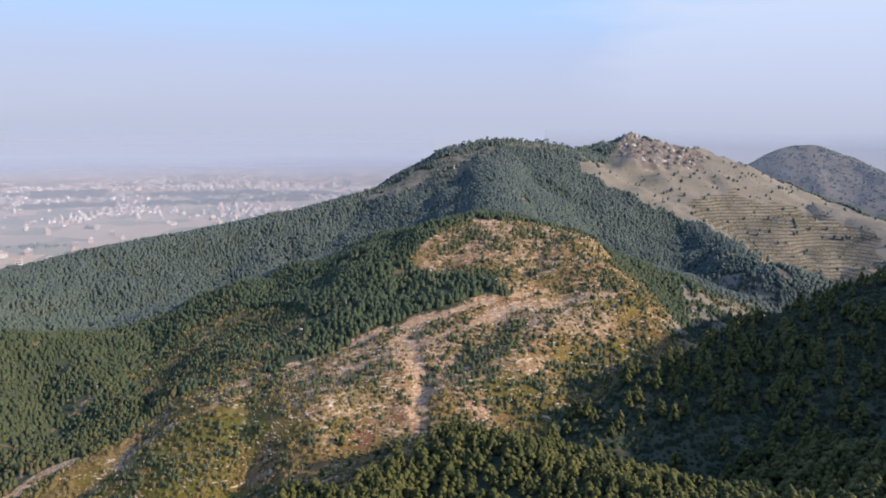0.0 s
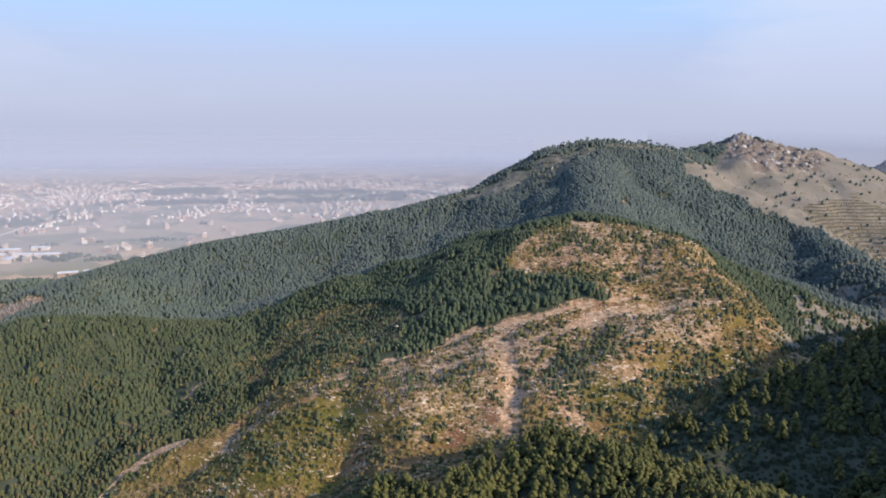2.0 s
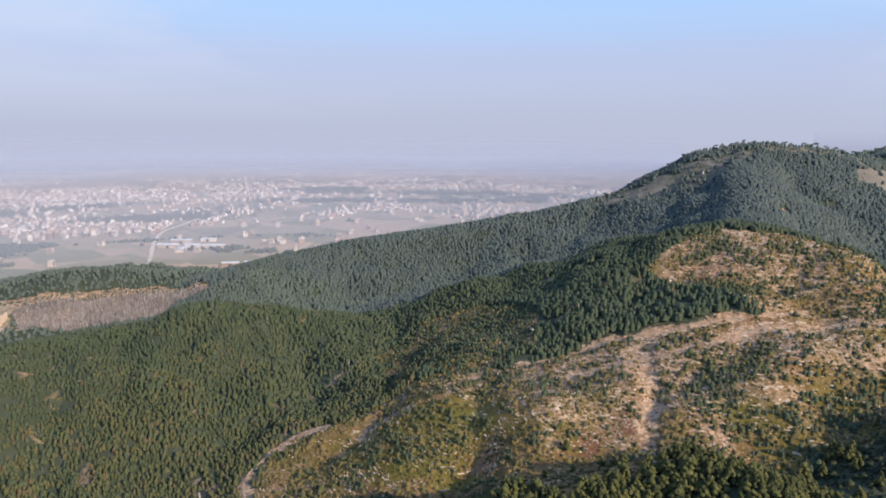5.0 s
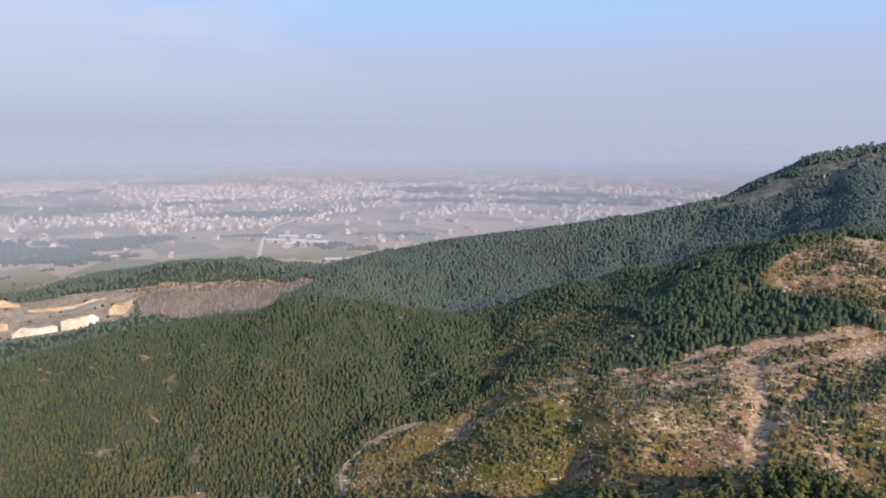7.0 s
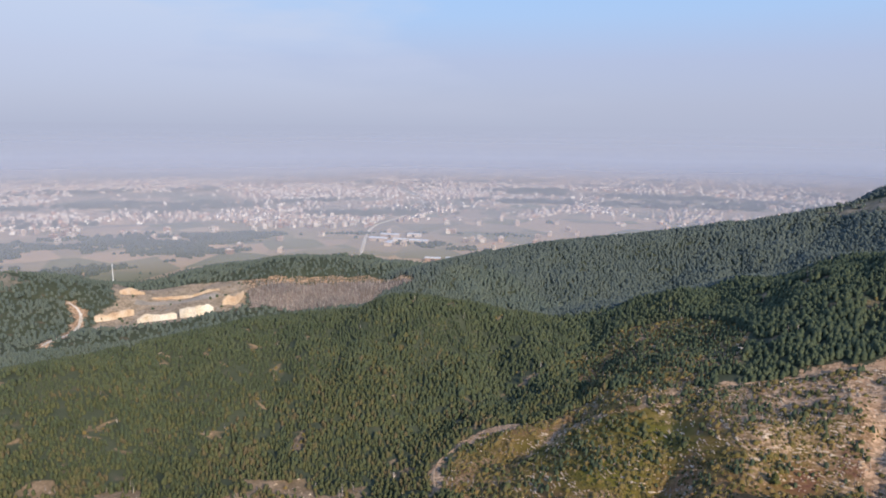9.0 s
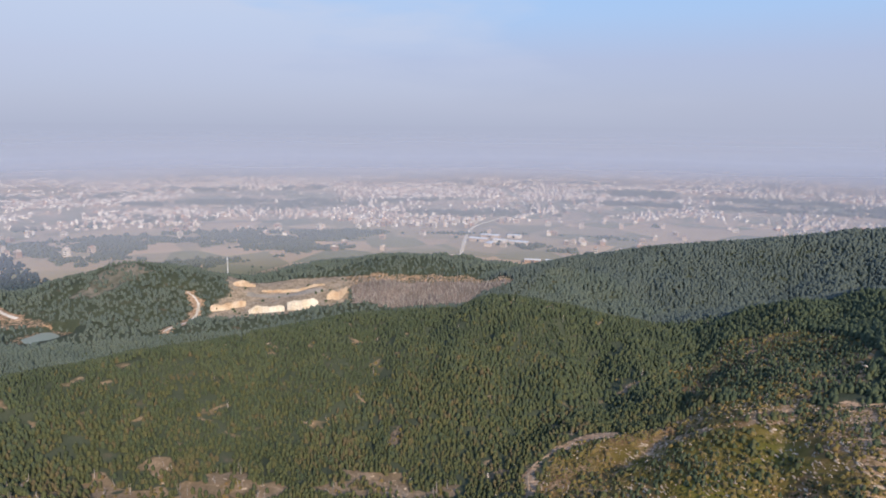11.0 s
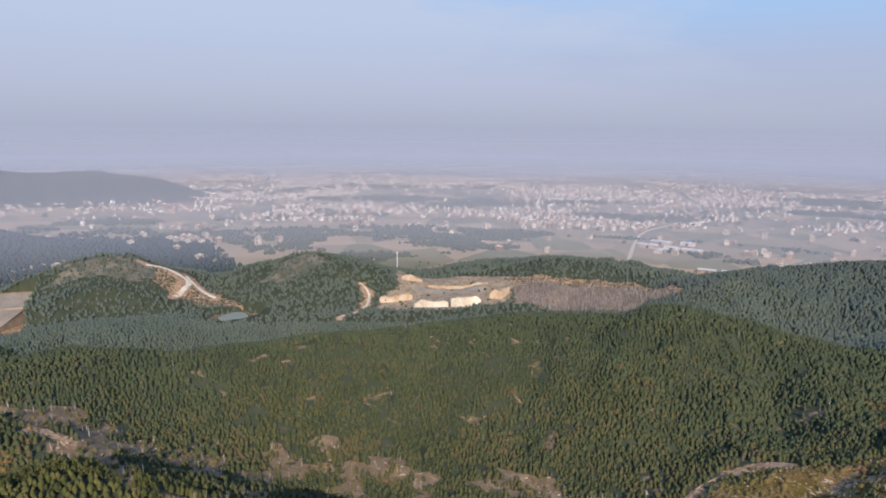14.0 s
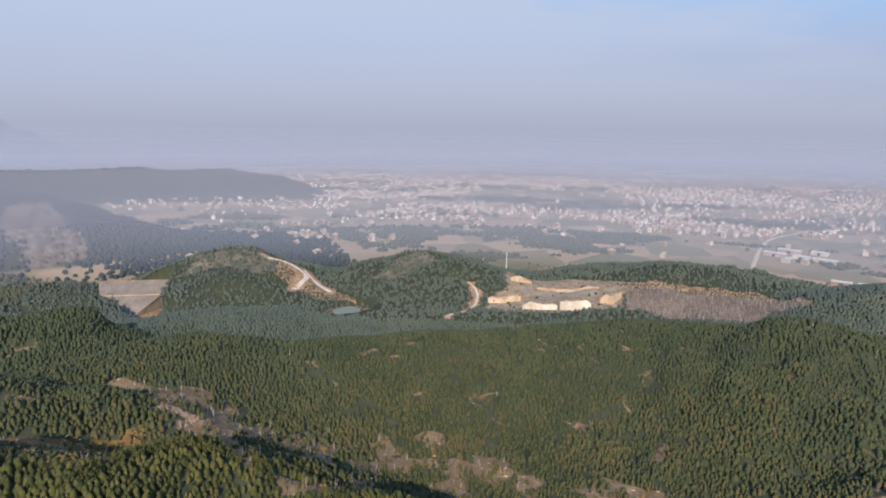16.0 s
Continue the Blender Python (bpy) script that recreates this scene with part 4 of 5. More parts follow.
far_trees("cliff_woods", "woods on the hill with the cliff, tinted blue for haze", -1500, -850, -560, 250, 5.6, 17, cliff_share, CLIFF_LEAF)
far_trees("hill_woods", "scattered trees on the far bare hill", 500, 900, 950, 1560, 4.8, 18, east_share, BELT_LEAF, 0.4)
far_trees("far_woods", "woods on the far low hills, tinted blue-grey for haze", -2500, -1480, -1000, 700, 12.0, 19, west_share, FAR_LEAF, 0.36)
far_trees("tree_belt", "belts of trees between the fields, paled for haze", -1330, 800, -700, 1330, 5.6, 23, lambda x, y: belt_share(x, y) * (np.hypot(x, y) < 1330), BELT_LEAF)
far_trees("far_tree_belt", "trees scattered through the town, paled for haze", -3000, 800, -700, 3000, 8.5, 24, lambda x, y: belt_share(x, y) * (np.hypot(x, y) >= 1330), BELT_LEAF)

# ---- scrub, stones and dead wood on the cleared slopes ----
sx, sy = jittered(-460, 420, -120, 720, 1.9, 29)
c = covers(sx, sy)
lush = fbm(sx, sy, 16, 3, 111)
low = np.maximum.reduce([0.7 * c["foot"], 1.0 * inside(AREAS["west_scrub"], sx, sy), 1.0 * inside(AREAS["brown_hollow"], sx, sy)])
keep = rng.uniform(0, 1, len(sx)) < np.maximum(0.9 * c["scrub"] * (1 - 0.75 * c["bare"]) * (1 - 0.5 * np.clip(c["stony"], 0, 1)) * (1 - 0.6 * c["rust"]), 0.55 * low) * step(-0.3, 0.25, lush)
qx, qy = sx[keep], sy[keep]
n = len(qx)
size = 0.45 + 1.5 * rng.uniform(0, 1, n) ** 2.2
stuff("scrub", "low green and rust-brown scrub on the cleared slopes", "scrub", BUSHES, qx, qy, height(qx, qy) - 0.15, size, size * rng.uniform(1.2, 2.0, n), SCRUB, 31)

fx, fy = jittered(-215, 150, 215, 515, 1.45, 33)
lying = covers(fx, fy)
keep = rng.uniform(0, 1, len(fx)) < 0.45 * lying["scrub"] * (1 - 0.8 * lying["bare"]) * step(-0.35, 0.1, fbm(fx, fy, 9, 3, 113))
fx, fy = fx[keep], fy[keep]
n = len(fx)
size = rng.uniform(0.3, 1.05, n)
for name, label, pick, mat in (
        ("bracken", "rust and olive bracken carpeting the cleared slopes", rng.uniform(0, 1, n) < 0.5 + 0.6 * fbm(fx, fy, 25, 2, 115), SCRUB),
        ("green_shrubs", "small dark green shrubs between the cut branches", None, SHRUB_LEAF)):
    pick = ~bracken if pick is None else pick
    bracken = pick
    stuff(name, label, "shrubs", BUSHES, fx[pick], fy[pick], height(fx[pick], fy[pick]) - 0.12, size[pick], size[pick] * rng.uniform(1.3, 2.0, int(pick.sum())), mat, 35)

SHARDS = []
for s in range(6):
    g = np.random.default_rng(180 + s)
    v = np.array([(math.cos(k * 1.2566) * g.uniform(0.4, 0.9), math.sin(k * 1.2566) * g.uniform(0.25, 0.6), g.uniform(-0.1, 0.1)) for k in range(5)] + [(0.1, 0.05, g.uniform(0.5, 0.9))])
    SHARDS.append((v, np.array([(k, (k + 1) % 5, 5) for k in range(5)])))
stony = fbm(sx, sy * 1.6, 11, 3, 121)
keep = rng.uniform(0, 1, len(sx)) < 0.8 * np.maximum(c["scrub"] * (1 - 0.7 * c["grass"]) * step(0.02 - 0.25 * c["stony"], 0.32 - 0.25 * c["stony"], stony), 0.6 * c["bare"])
qx, qy = sx[keep], sy[keep]
n = len(qx)
stuff("stone_litter", "pale broken stones and stumps strewn over cleared slopes", "stones", SHARDS, qx, qy, height(qx, qy), rng.uniform(0.2, 0.7, n), rng.uniform(0.4, 1.5, n), STONE, 37)

MOUNDS = []
for s in range(6):
    g = np.random.default_rng(210 + s)
    v = [(u, (0.16 + 0.06 * math.sin(5 * u)) * side * g.uniform(0.6, 1.3), -0.1) for u in (-0.5, -0.2, 0.1, 0.45) for side in (-1, 1)]
    v += [(u + g.uniform(-0.05, 0.05), g.uniform(-0.06, 0.06), g.uniform(0.6, 1.0)) for u in (-0.35, -0.05, 0.3)]
    f = [(0, 8, 1), (0, 2, 8), (2, 9, 8), (2, 4, 9), (4, 10, 9), (4, 6, 10), (6, 7, 10), (7, 5, 10), (5, 9, 10), (5, 3, 9), (3, 8, 9), (3, 1, 8)]
    MOUNDS.append((np.array(v), np.array(f)))
windrow = np.modf(height(sx, sy) / 3.1 + 20 + 0.5 * fbm(sx, sy, 30, 2, 129))[0] < 0.36
keep = rng.uniform(0, 1, len(sx)) < np.where(windrow, 0.7, 0.12) * np.maximum(c["scrub"], 0.5 * low) * step(-0.12, 0.15, fbm(sx, sy, 22, 3, 127) + 0.35 * (c["stony"] - 0.3))
qx, qy = sx[keep], sy[keep]
n = len(qx)
slope_x, slope_y = height(qx + 3, qy) - height(qx - 3, qy), height(qx, qy + 3) - height(qx, qy - 3)
stuff("brash_piles", "pale heaps of cut branches lying along the slope", "brash", MOUNDS, qx, qy, height(qx, qy), rng.uniform(0.3, 0.8, n), 1.0 + 2.6 * rng.uniform(0, 1, n) ** 1.5, BRASH, 39, turns=np.arctan2(slope_y, slope_x) + 1.5708 + rng.normal(0, 0.3, n))

STICKS = []
for s in range(5):
    g = np.random.default_rng(190 + s)
    lean = g.uniform(-0.12, 0.12, 2)
    v = np.array([(0.03 * math.cos(k * 2.094), 0.03 * math.sin(k * 2.094), -0.05) for k in range(3)] + [(lean[0], lean[1], 1.0), (lean[0] * 0.6 + 0.09, lean[1] * 0.6, 0.75), (lean[0] * 0.5 - 0.08, lean[1] * 0.5 + 0.05, 0.85)])
    STICKS.append((v, np.array([(0, 1, 3), (1, 2, 3), (2, 0, 3), (0, 1, 4), (1, 2, 5)])))
kx, ky = jittered(-720, -60, -140, 700, 2.4, 43)
c2 = covers(kx, ky)
keep = rng.uniform(0, 1, len(kx)) < np.maximum(0.9 * c2["burnt"], 0.05 * c2["foot"])
qx, qy = kx[keep], ky[keep]
n = len(qx)
stuff("dead_saplings", "bare grey dead saplings standing on burnt ground", "dead trees", STICKS, qx, qy, height(qx, qy), rng.uniform(3.5, 7.5, n), rng.uniform(6.0, 11.0, n), DEAD_WOOD, 41)
keep = rng.uniform(0, 1, len(sx)) < np.maximum(0.10 * c["scrub"], 0.10 * low) * step(-0.1, 0.2, fbm(sx, sy, 20, 2, 131))
qx, qy = sx[keep], sy[keep]
n = len(qx)
stuff("dead_trunks", "bleached dead trunks left on the cleared slopes", "dead trees", STICKS, qx, qy, height(qx, qy), rng.uniform(1.5, 4.0, n), rng.uniform(4.0, 8.0, n), DEAD_WOOD, 47)

# dark saplings in loose rows over the clearings
keep = rng.uniform(0, 1, len(sx)) < np.where(inside(AREAS["upper_clearing"], sx, sy), 0.6, 0.27) * c["scrub"] * (1 - c["bare"]) * step(0.0, 0.28, fbm(sx, sy * 1.5, 20, 3, 137))
qx, qy = sx[keep], sy[keep]
n = len(qx)
size = rng.uniform(1.3, 3.4, n)
stuff("saplings", "dark green pine saplings dotted over the clearings", "saplings", PINES, qx, qy, height(qx, qy) - 0.3, size, size * rng.uniform(1.1, 1.6, n), PINE_GREEN, 49)

# rows of shrubs along the terraces
rx, ry = jittered(150, 640, 560, 1100, 1.9, 53)
rows = np.modf(height(rx, ry) / 2.9 + 10 + 0.15 * fbm(rx, ry, 40, 2, 141))[0]
keep = (soft_inside(AREAS["terraces"], rx, ry, 10) > 0.5) & (rows < 0.34) & (rng.uniform(0, 1, len(rx)) < 0.75)
qx, qy = rx[keep], ry[keep]
n = len(qx)
stuff("terrace_shrubs", "rows of dry shrubs along the hillside terraces", "shrubs", BUSHES, qx, qy, height(qx, qy) - 0.2, rng.uniform(0.5, 1.0, n), rng.uniform(1.5, 2.4, n), SCRUB, 59)
keep = (soft_inside(AREAS["crag_grass"], rx, ry, 10) > 0.5) & (rng.uniform(0, 1, len(rx)) < 0.03)
qx, qy = rx[keep], ry[keep]
n = len(qx)
stuff("slope_shrubs", "scattered dark shrubs on the dry grass slope", "shrubs", BUSHES, qx, qy, height(qx, qy) - 0.2, rng.uniform(0.6, 1.4, n), rng.uniform(1.2, 2.4, n), SCRUB, 61)

# ---- roads: worn ribbons laid on the ground ----


def ribbon(name, label, line, wide, mat, lift=0.35):
    pts = [Vector((*p, 0)) for p in line]
    path = []
    for k, (a, b) in enumerate(zip(pts, pts[1:])):
        before, after = pts[max(k - 1, 0)], pts[min(k + 2, len(pts) - 1)]
        steps = max(2, int((b - a).length / 4))
        for i in range(steps):
            u = i / steps
            path.append(0.5 * ((2 * a) + (b - before) * u + (2 * before - 5 * a + 4 * b - after) * u * u + (3 * a - before - 3 * b + after) * u ** 3))
    path.append(pts[-1])
    verts, faces, across = [], [], 5
    for k, p in enumerate(path):
        d = (path[min(k + 1, len(path) - 1)] - path[max(k - 1, 0)]).normalized()
        side = Vector((-d.y, d.x, 0))
        half = wide * 0.42 * (1 + 0.7 * float(fbm(np.array(p.x), np.array(p.y), 9, 3, 151)))
        for j in range(across):
            q = p + side * half * (j / (across - 1) * 2 - 1)
            verts.append((q.x, q.y, 0))
    v = np.array(verts)
    edge = np.tile(np.array([-0.5, 0.0, 0.06, 0.0, -0.5]), len(path))
    v[:, 2] = height(v[:, 0], v[:, 1]) + lift + edge
    for k in range(len(path) - 1):
        for j in range(across - 1):
            a = k * across + j
            faces.append((a, a + 1, a + across + 1, a + across))
    ob = new(name, mesh_from(name, v, np.array(faces)))
    ob.data.shade_smooth()
    ob.data.materials.append(mat)
    return tagged(ob, label, "road", kind="structure")


for name, label, key, mat in (
        ("dirt_track", "rutted pale dirt track cut along the knoll", "upper_track", DIRT),
        ("lower_dirt_track", "second pale dirt track along the knoll", "lower_track", DIRT),
        ("valley_road", "curving dirt road on the valley floor", "valley_road", DIRT),
        ("valley_path", "pale footpath at the foot of the wooded hill", "valley_path", DIRT),
        ("quarry_road", "pale dirt road running to the quarry", "quarry_road", WHITE_EARTH),
        ("white_road_1", "freshly cut white earth road on a hillside", "white_road", WHITE_EARTH),
        ("white_road_2", "freshly cut white earth side road", "white_branch", WHITE_EARTH),
        ("town_road_1", "straight concrete road across the fields", "town_road", WHITE_EARTH),
        ("town_road_2", "street running into the town", "town_street", WHITE_EARTH),
        ("spur_road", "pale dirt road below the terraces", "spur_road", DIRT)):
    ribbon(name, label, TRACKS[key][1], TRACKS[key][0] * (0.8 if key == "upper_track" else 1), mat, 0.9 if "town" in name else 0.15)

# ---- quarry: cut faces of pale earth ----


def cut_face(name, label, line, tall, mat):
    """A steep broken bank along a line, sunk into the slope behind it."""
    pts = [Vector((*p, 0)) for p in line]
    verts, faces, up = [], [], 6
    count = 0
    total = sum(max(2, int((b - a).length / 2.5)) + 1 for a, b in zip(pts, pts[1:])) - 1
    for a, b in zip(pts, pts[1:]):
        steps = max(2, int((b - a).length / 2.5))
        for i in range(steps + 1):
            p = a.lerp(b, i / steps)
            back = Vector((p.x, p.y, 0)).normalized()
            z0 = float(height(np.array(p.x), np.array(p.y))) - 1.5
            rough = float(fbm(np.array(p.x), np.array(p.y), 9, 3, 161))
            ends = 0.75 + 0.25 * min(1.0, 7.0 * min(count, total - count) / total)
            for j in range(up):
                u = j / (up - 1)
                crumble = float(fbm(np.array(p.x * 1.7), np.array(p.y + 31 * j), 6, 2, 163))
                q = p + back * (u * tall * 0.45 + 2.0 * rough + 1.6 * crumble + (6.0 if j == up - 1 else 0))
                top = (tall + 1.5) * ends * (1.0 + 0.45 * rough)
                verts.append((q.x, q.y, z0 + (u * top if j < up - 1 else (up - 2) / (up - 1) * top - 2.0)))
            count += 1
    for k in range(count - 1):
        for j in range(up - 1):
            a = k * up + j
            faces.append((a, a + up, a + up + 1, a + 1))
    ob = new(name, mesh_from(name, np.array(verts), np.array(faces)))
    ob.data.materials.append(mat)
    return tagged(ob, label, "quarry face", kind="structure")


ORANGE_EARTH = material("orange_quarry_earth", [(0.3, (0.40, 0.26, 0.16)), (0.5, (0.52, 0.385, 0.265)), (0.75, (0.62, 0.51, 0.395))], 12.0, 1.0, 0.95, 0.5)
GREY_SPOIL = material("grey_quarry_spoil", [(0.3, (0.25, 0.215, 0.175)), (0.7, (0.38, 0.325, 0.265))], 14.0, 1.0, 0.95, 0.4)
for k, (key, (tall, line)) in enumerate(BANKS.items()):
    pale = key.startswith("pale")
    cut_face("quarry_face_%d" % (k + 1), "steep broken quarry face of white stone" if pale else "steep cut face of orange quarry earth", line, tall, WHITE_EARTH if pale else ORANGE_EARTH)
ribbon("quarry_bench", "flat bench of grey spoil in the quarry", TRACKS["quarry_floor"][1], 18, GREY_SPOIL, 0.3)
ux, uy = jittered(-780, -560, 290, 480, 2.6, 73)
keep = rng.uniform(0, 1, len(ux)) < 0.30 * soft_inside(AREAS["quarry"], ux, uy, 3) * step(-0.1, 0.3, fbm(ux, uy, 14, 2, 167))
ux, uy = ux[keep], uy[keep]
n = len(ux)
stuff("quarry_rubble", "pale boulders and rubble on the quarry floor", "rubble", SHARDS, ux, uy, height(ux, uy), rng.uniform(0.4, 1.8, n), rng.uniform(1.0, 3.2, n), GREY_SPOIL, 75)
keep = np.nonzero(rng.uniform(0, 1, n) < 0.06)[0]
stuff("quarry_bushes", "dark bushes growing on the quarry benches", "bushes", BUSHES, ux[keep] + 2, uy[keep], height(ux[keep] + 2, uy[keep]) - 0.3, rng.uniform(1.5, 3.5, len(keep)), rng.uniform(2.5, 4.5, len(keep)), PINE_MID, 77)

# ---- the town ----
PAINT = material("weathered_house_walls", [(0.10, (0.30, 0.21, 0.175)), (0.3, (0.44, 0.36, 0.315)), (0.5, (0.54, 0.46, 0.41)), (0.78, (0.74, 0.69, 0.64)), (0.94, (0.44, 0.27, 0.20))], 30.0, 2.0, 0.85, 0, 0.9)
ROOF = material("concrete_roofs", [(0.3, (0.40, 0.36, 0.33)), (0.6, (0.56, 0.49, 0.44)), (0.85, (0.46, 0.29, 0.22))], 25.0, 2.0, 0.9, 0, 0.7)
PANE = material("dark_window_glass", [(0.3, (0.05, 0.06, 0.07)), (0.7, (0.10, 0.11, 0.12))], 3.0, None, 0.15)
SHEET = material("pale_sheet_roof", [(0.3, (0.55, 0.58, 0.62)), (0.7, (0.75, 0.76, 0.78))], 8.0, 0.8, 0.5)


def box_into(bm, x0, y0, z0, x1, y1, z1):
    r = bmesh.ops.create_cube(bm, size=1.0)
    for v in r["verts"]:
        v.co = Vector((x0 + (v.co.x + 0.5) * (x1 - x0), y0 + (v.co.y + 0.5) * (y1 - y0), z0 + (v.co.z + 0.5) * (z1 - z0)))


def house_thing(wide, deep, floors):
    house = new("house")
    tall = floors * 3.2
    bm = bmesh.new()
    box_into(bm, -wide / 2, -deep / 2, -1.5, wide / 2, deep / 2, tall)
    part("wall", bm, PAINT, house)
    bm = bmesh.new()
    box_into(bm, -wide / 2 - 0.3, -deep / 2 - 0.3, tall, wide / 2 + 0.3, deep / 2 + 0.3, tall + 0.25)
    for x0, y0, x1, y1 in ((-wide / 2 - 0.3, -deep / 2 - 0.3, wide / 2 + 0.3, -deep / 2), (-wide / 2 - 0.3, deep / 2, wide / 2 + 0.3, deep / 2 + 0.3), (-wide / 2 - 0.3, -deep / 2, -wide / 2, deep / 2), (wide / 2, -deep / 2, wide / 2 + 0.3, deep / 2)):
        box_into(bm, x0, y0, tall + 0.25, x1, y1, tall + 1.0)
    part("roof", bm, ROOF, house, "flat concrete roof with a parapet")
    bm = bmesh.new()
    box_into(bm, -1.7, deep / 2 - 4.2, tall + 0.25, 1.9, deep / 2 - 0.4, tall + 2.9)
    part("stair_head", bm, PAINT, house)
    pane = None
    for f in range(floors):
        for k in range(3):
            for face in (-1, 1):
                if pane is None:
                    bm = bmesh.new()
                    box_into(bm, -1.0, -0.08, 0, 1.0, 0.08, 1.7)
                    pane = part("window", bm, PANE, house)
                    window = pane
                else:
                    window = new("window", pane.data)
                    window.parent = house
                window.location = ((k - 1) * wide * 0.31, face * deep / 2, f * 3.2 + 0.95)
    return tagged(house, "pale concrete house with a flat roof among fields", "house", "houses of the town")


hx, hy = jittered(-3700, 700, -900, 3700, 14.0, 67)
hr = np.hypot(hx, hy)
turn = np.arctan2(hx, hy)
crowd = fbm(turn * 1500, hr * 1.0, 260, 4, 171) + 0.45 * fbm(hx, hy, 110, 3, 175)
rate = np.clip(0.025 + 0.80 * step(-0.28, 0.30, crowd) * step(1330, 1750, hr) + 0.5 * step(0.16, 0.34, crowd) * step(1080, 1300, hr), 0, 0.85)
rate = rate * (hr > 1070) * (1 - 0.8 * step(2500, 3500, hr)) * (hr < 3650) * (np.degrees(turn) > -106) * (np.degrees(turn) < 6) * (height(hx, hy) < 5)
rate = rate * np.where((hr < 1330) & (belt_share(hx, hy) > 0.3), 0.1, 1.0)
for _, line in (TRACKS["town_road"], TRACKS["town_street"]):
    rate = rate * (along(line, hx, hy)[0] > 16)
keep = rng.uniform(0, 1, len(hx)) < rate
hx, hy, hr = hx[keep], hy[keep], hr[keep]
hz = on_ground(hx, hy)
order = np.argsort(hr)
shown = order[:230]
rest = order[230:]
models = [house_thing(8.5, 8.0, 2), house_thing(10.0, 7.5, 2), house_thing(8.0, 8.5, 3), house_thing(11.5, 8.0, 2)]
for n, i in enumerate(shown):
    m = pose(hx[i], hy[i], hz[i], 0, 0, 90 * rng.integers(0, 4) + 25 + rng.uniform(-14, 14))
    if n < len(models):
        models[n].matrix_basis = m
    else:
        copy_thing(models[n % len(models)], m)

HOUSES = []
for wide, deep, tall in ((1.0, 0.85, 1.0), (1.25, 0.8, 0.75), (0.9, 0.9, 1.35), (1.7, 0.8, 0.8)):
    v, f = [], []
    for x0, y0, x1, y1, z0, z1 in ((-0.5, -0.5, 0.5, 0.5, -0.2, 1.0), (-0.15, 0.0, 0.25, 0.4, 1.0, 1.22)):
        k = len(v)
        v += [(x * wide, y * deep, z * tall) for z in (z0, z1) for x, y in ((x0, y0), (x1, y0), (x1, y1), (x0, y1))]
        f += [(k + a, k + b, k + d) for a, b, d in ((0, 1, 5), (0, 5, 4), (1, 2, 6), (1, 6, 5), (2, 3, 7), (2, 7, 6), (3, 0, 4), (3, 4, 7), (4, 5, 6), (4, 6, 7))]
    HOUSES.append((np.array(v), np.array(f)))
n = len(rest)
stuff("town_houses", "crowded pale concrete houses spread over the plain", "houses", HOUSES, hx[rest], hy[rest], hz[rest], rng.uniform(3.2, 7.0, n), rng.uniform(4.6, 8.4, n), PAINT, 71)


# ---- works sheds beside the town road ----
def shed_thing(wide, deep, tall):
    shed = new("shed")
    bm = bmesh.new()
    box_into(bm, -wide / 2, -deep / 2, -1, wide / 2, deep / 2, tall)
    part("wall", bm, PAINT, shed)
    bm = bmesh.new()
    pts = [(-0.53, 0.0), (0.0, 0.16), (0.53, 0.0), (0.53, -0.03), (0.0, 0.13), (-0.53, -0.03)]
    ends = [[bm.verts.new((e * wide * 0.52, p * deep, tall + q * deep * 0.6 + 0.3)) for p, q in pts] for e in (-1, 1)]
    for k in range(6):
        bm.faces.new((ends[0][k], ends[0][(k + 1) % 6], ends[1][(k + 1) % 6], ends[1][k]))
    bm.faces.new(ends[0][::-1])
    bm.faces.new(ends[1])
    part("roof", bm, SHEET, shed, "pale sheet metal roof")
    bm = bmesh.new()
    box_into(bm, -2.2, -deep / 2 - 0.1, -0.5, 2.2, -deep / 2 + 0.1, 3.8)
    part("door", bm, PANE, shed)
    return tagged(shed, "long works shed with a pale sheet roof", "shed", "works sheds")


sheds = [shed_thing(34, 14, 5.5), shed_thing(24, 12, 5.0)]
yard = SPOTS["yard"]
for n, (dx, dy, turn) in enumerate(((0, 0, 20), (34, 18, 20), (-10, 42, 24), (40, -18, 112), (70, 26, 20), (20, 74, 20))):
    x, y = yard[0] + dx, yard[1] + dy
    m = pose(x, y, float(height(np.array(x), np.array(y))), 0, 0, turn)
    if n < 2:
        sheds[n].matrix_basis = m
    else:
        copy_thing(sheds[n % 2], m)
works = SPOTS["works"]
for dx, dy, turn in ((0, 0, 30), (24, 20, 30), (52, 34, 30), (80, 52, 30)):
    x, y = works[0] + dx, works[1] + dy
    copy_thing(sheds[1], pose(x, y, float(height(np.array(x), np.array(y))), 0, 0, turn))

# ---- mast on the hill beside the quarry ----
MAST = material("galvanised_steel", [(0.3, (0.55, 0.57, 0.6)), (0.7, (0.7, 0.72, 0.74))], 2.0, 0.3, 0.5)
mx, my = SPOTS["mast"]
mast = tagged(new("radio_mast"), "slim pale steel mast with aerials on a hilltop", "mast")
mast.location = (mx, my, float(height(np.array(mx), np.array(my))))
bm = bmesh.new()
bmesh.ops.create_cone(bm, cap_ends=True, segments=10, radius1=0.75, radius2=0.42, depth=24, matrix=Matrix.Translation((0, 0, 11.5)))
part("pole", bm, MAST, mast)
bm = bmesh.new()
bmesh.ops.create_cone(bm, cap_ends=True, segments=12, radius1=1.5, radius2=1.5, depth=0.3, matrix=Matrix.Translation((0, 0, 20.5)))
part("platform", bm, MAST, mast)
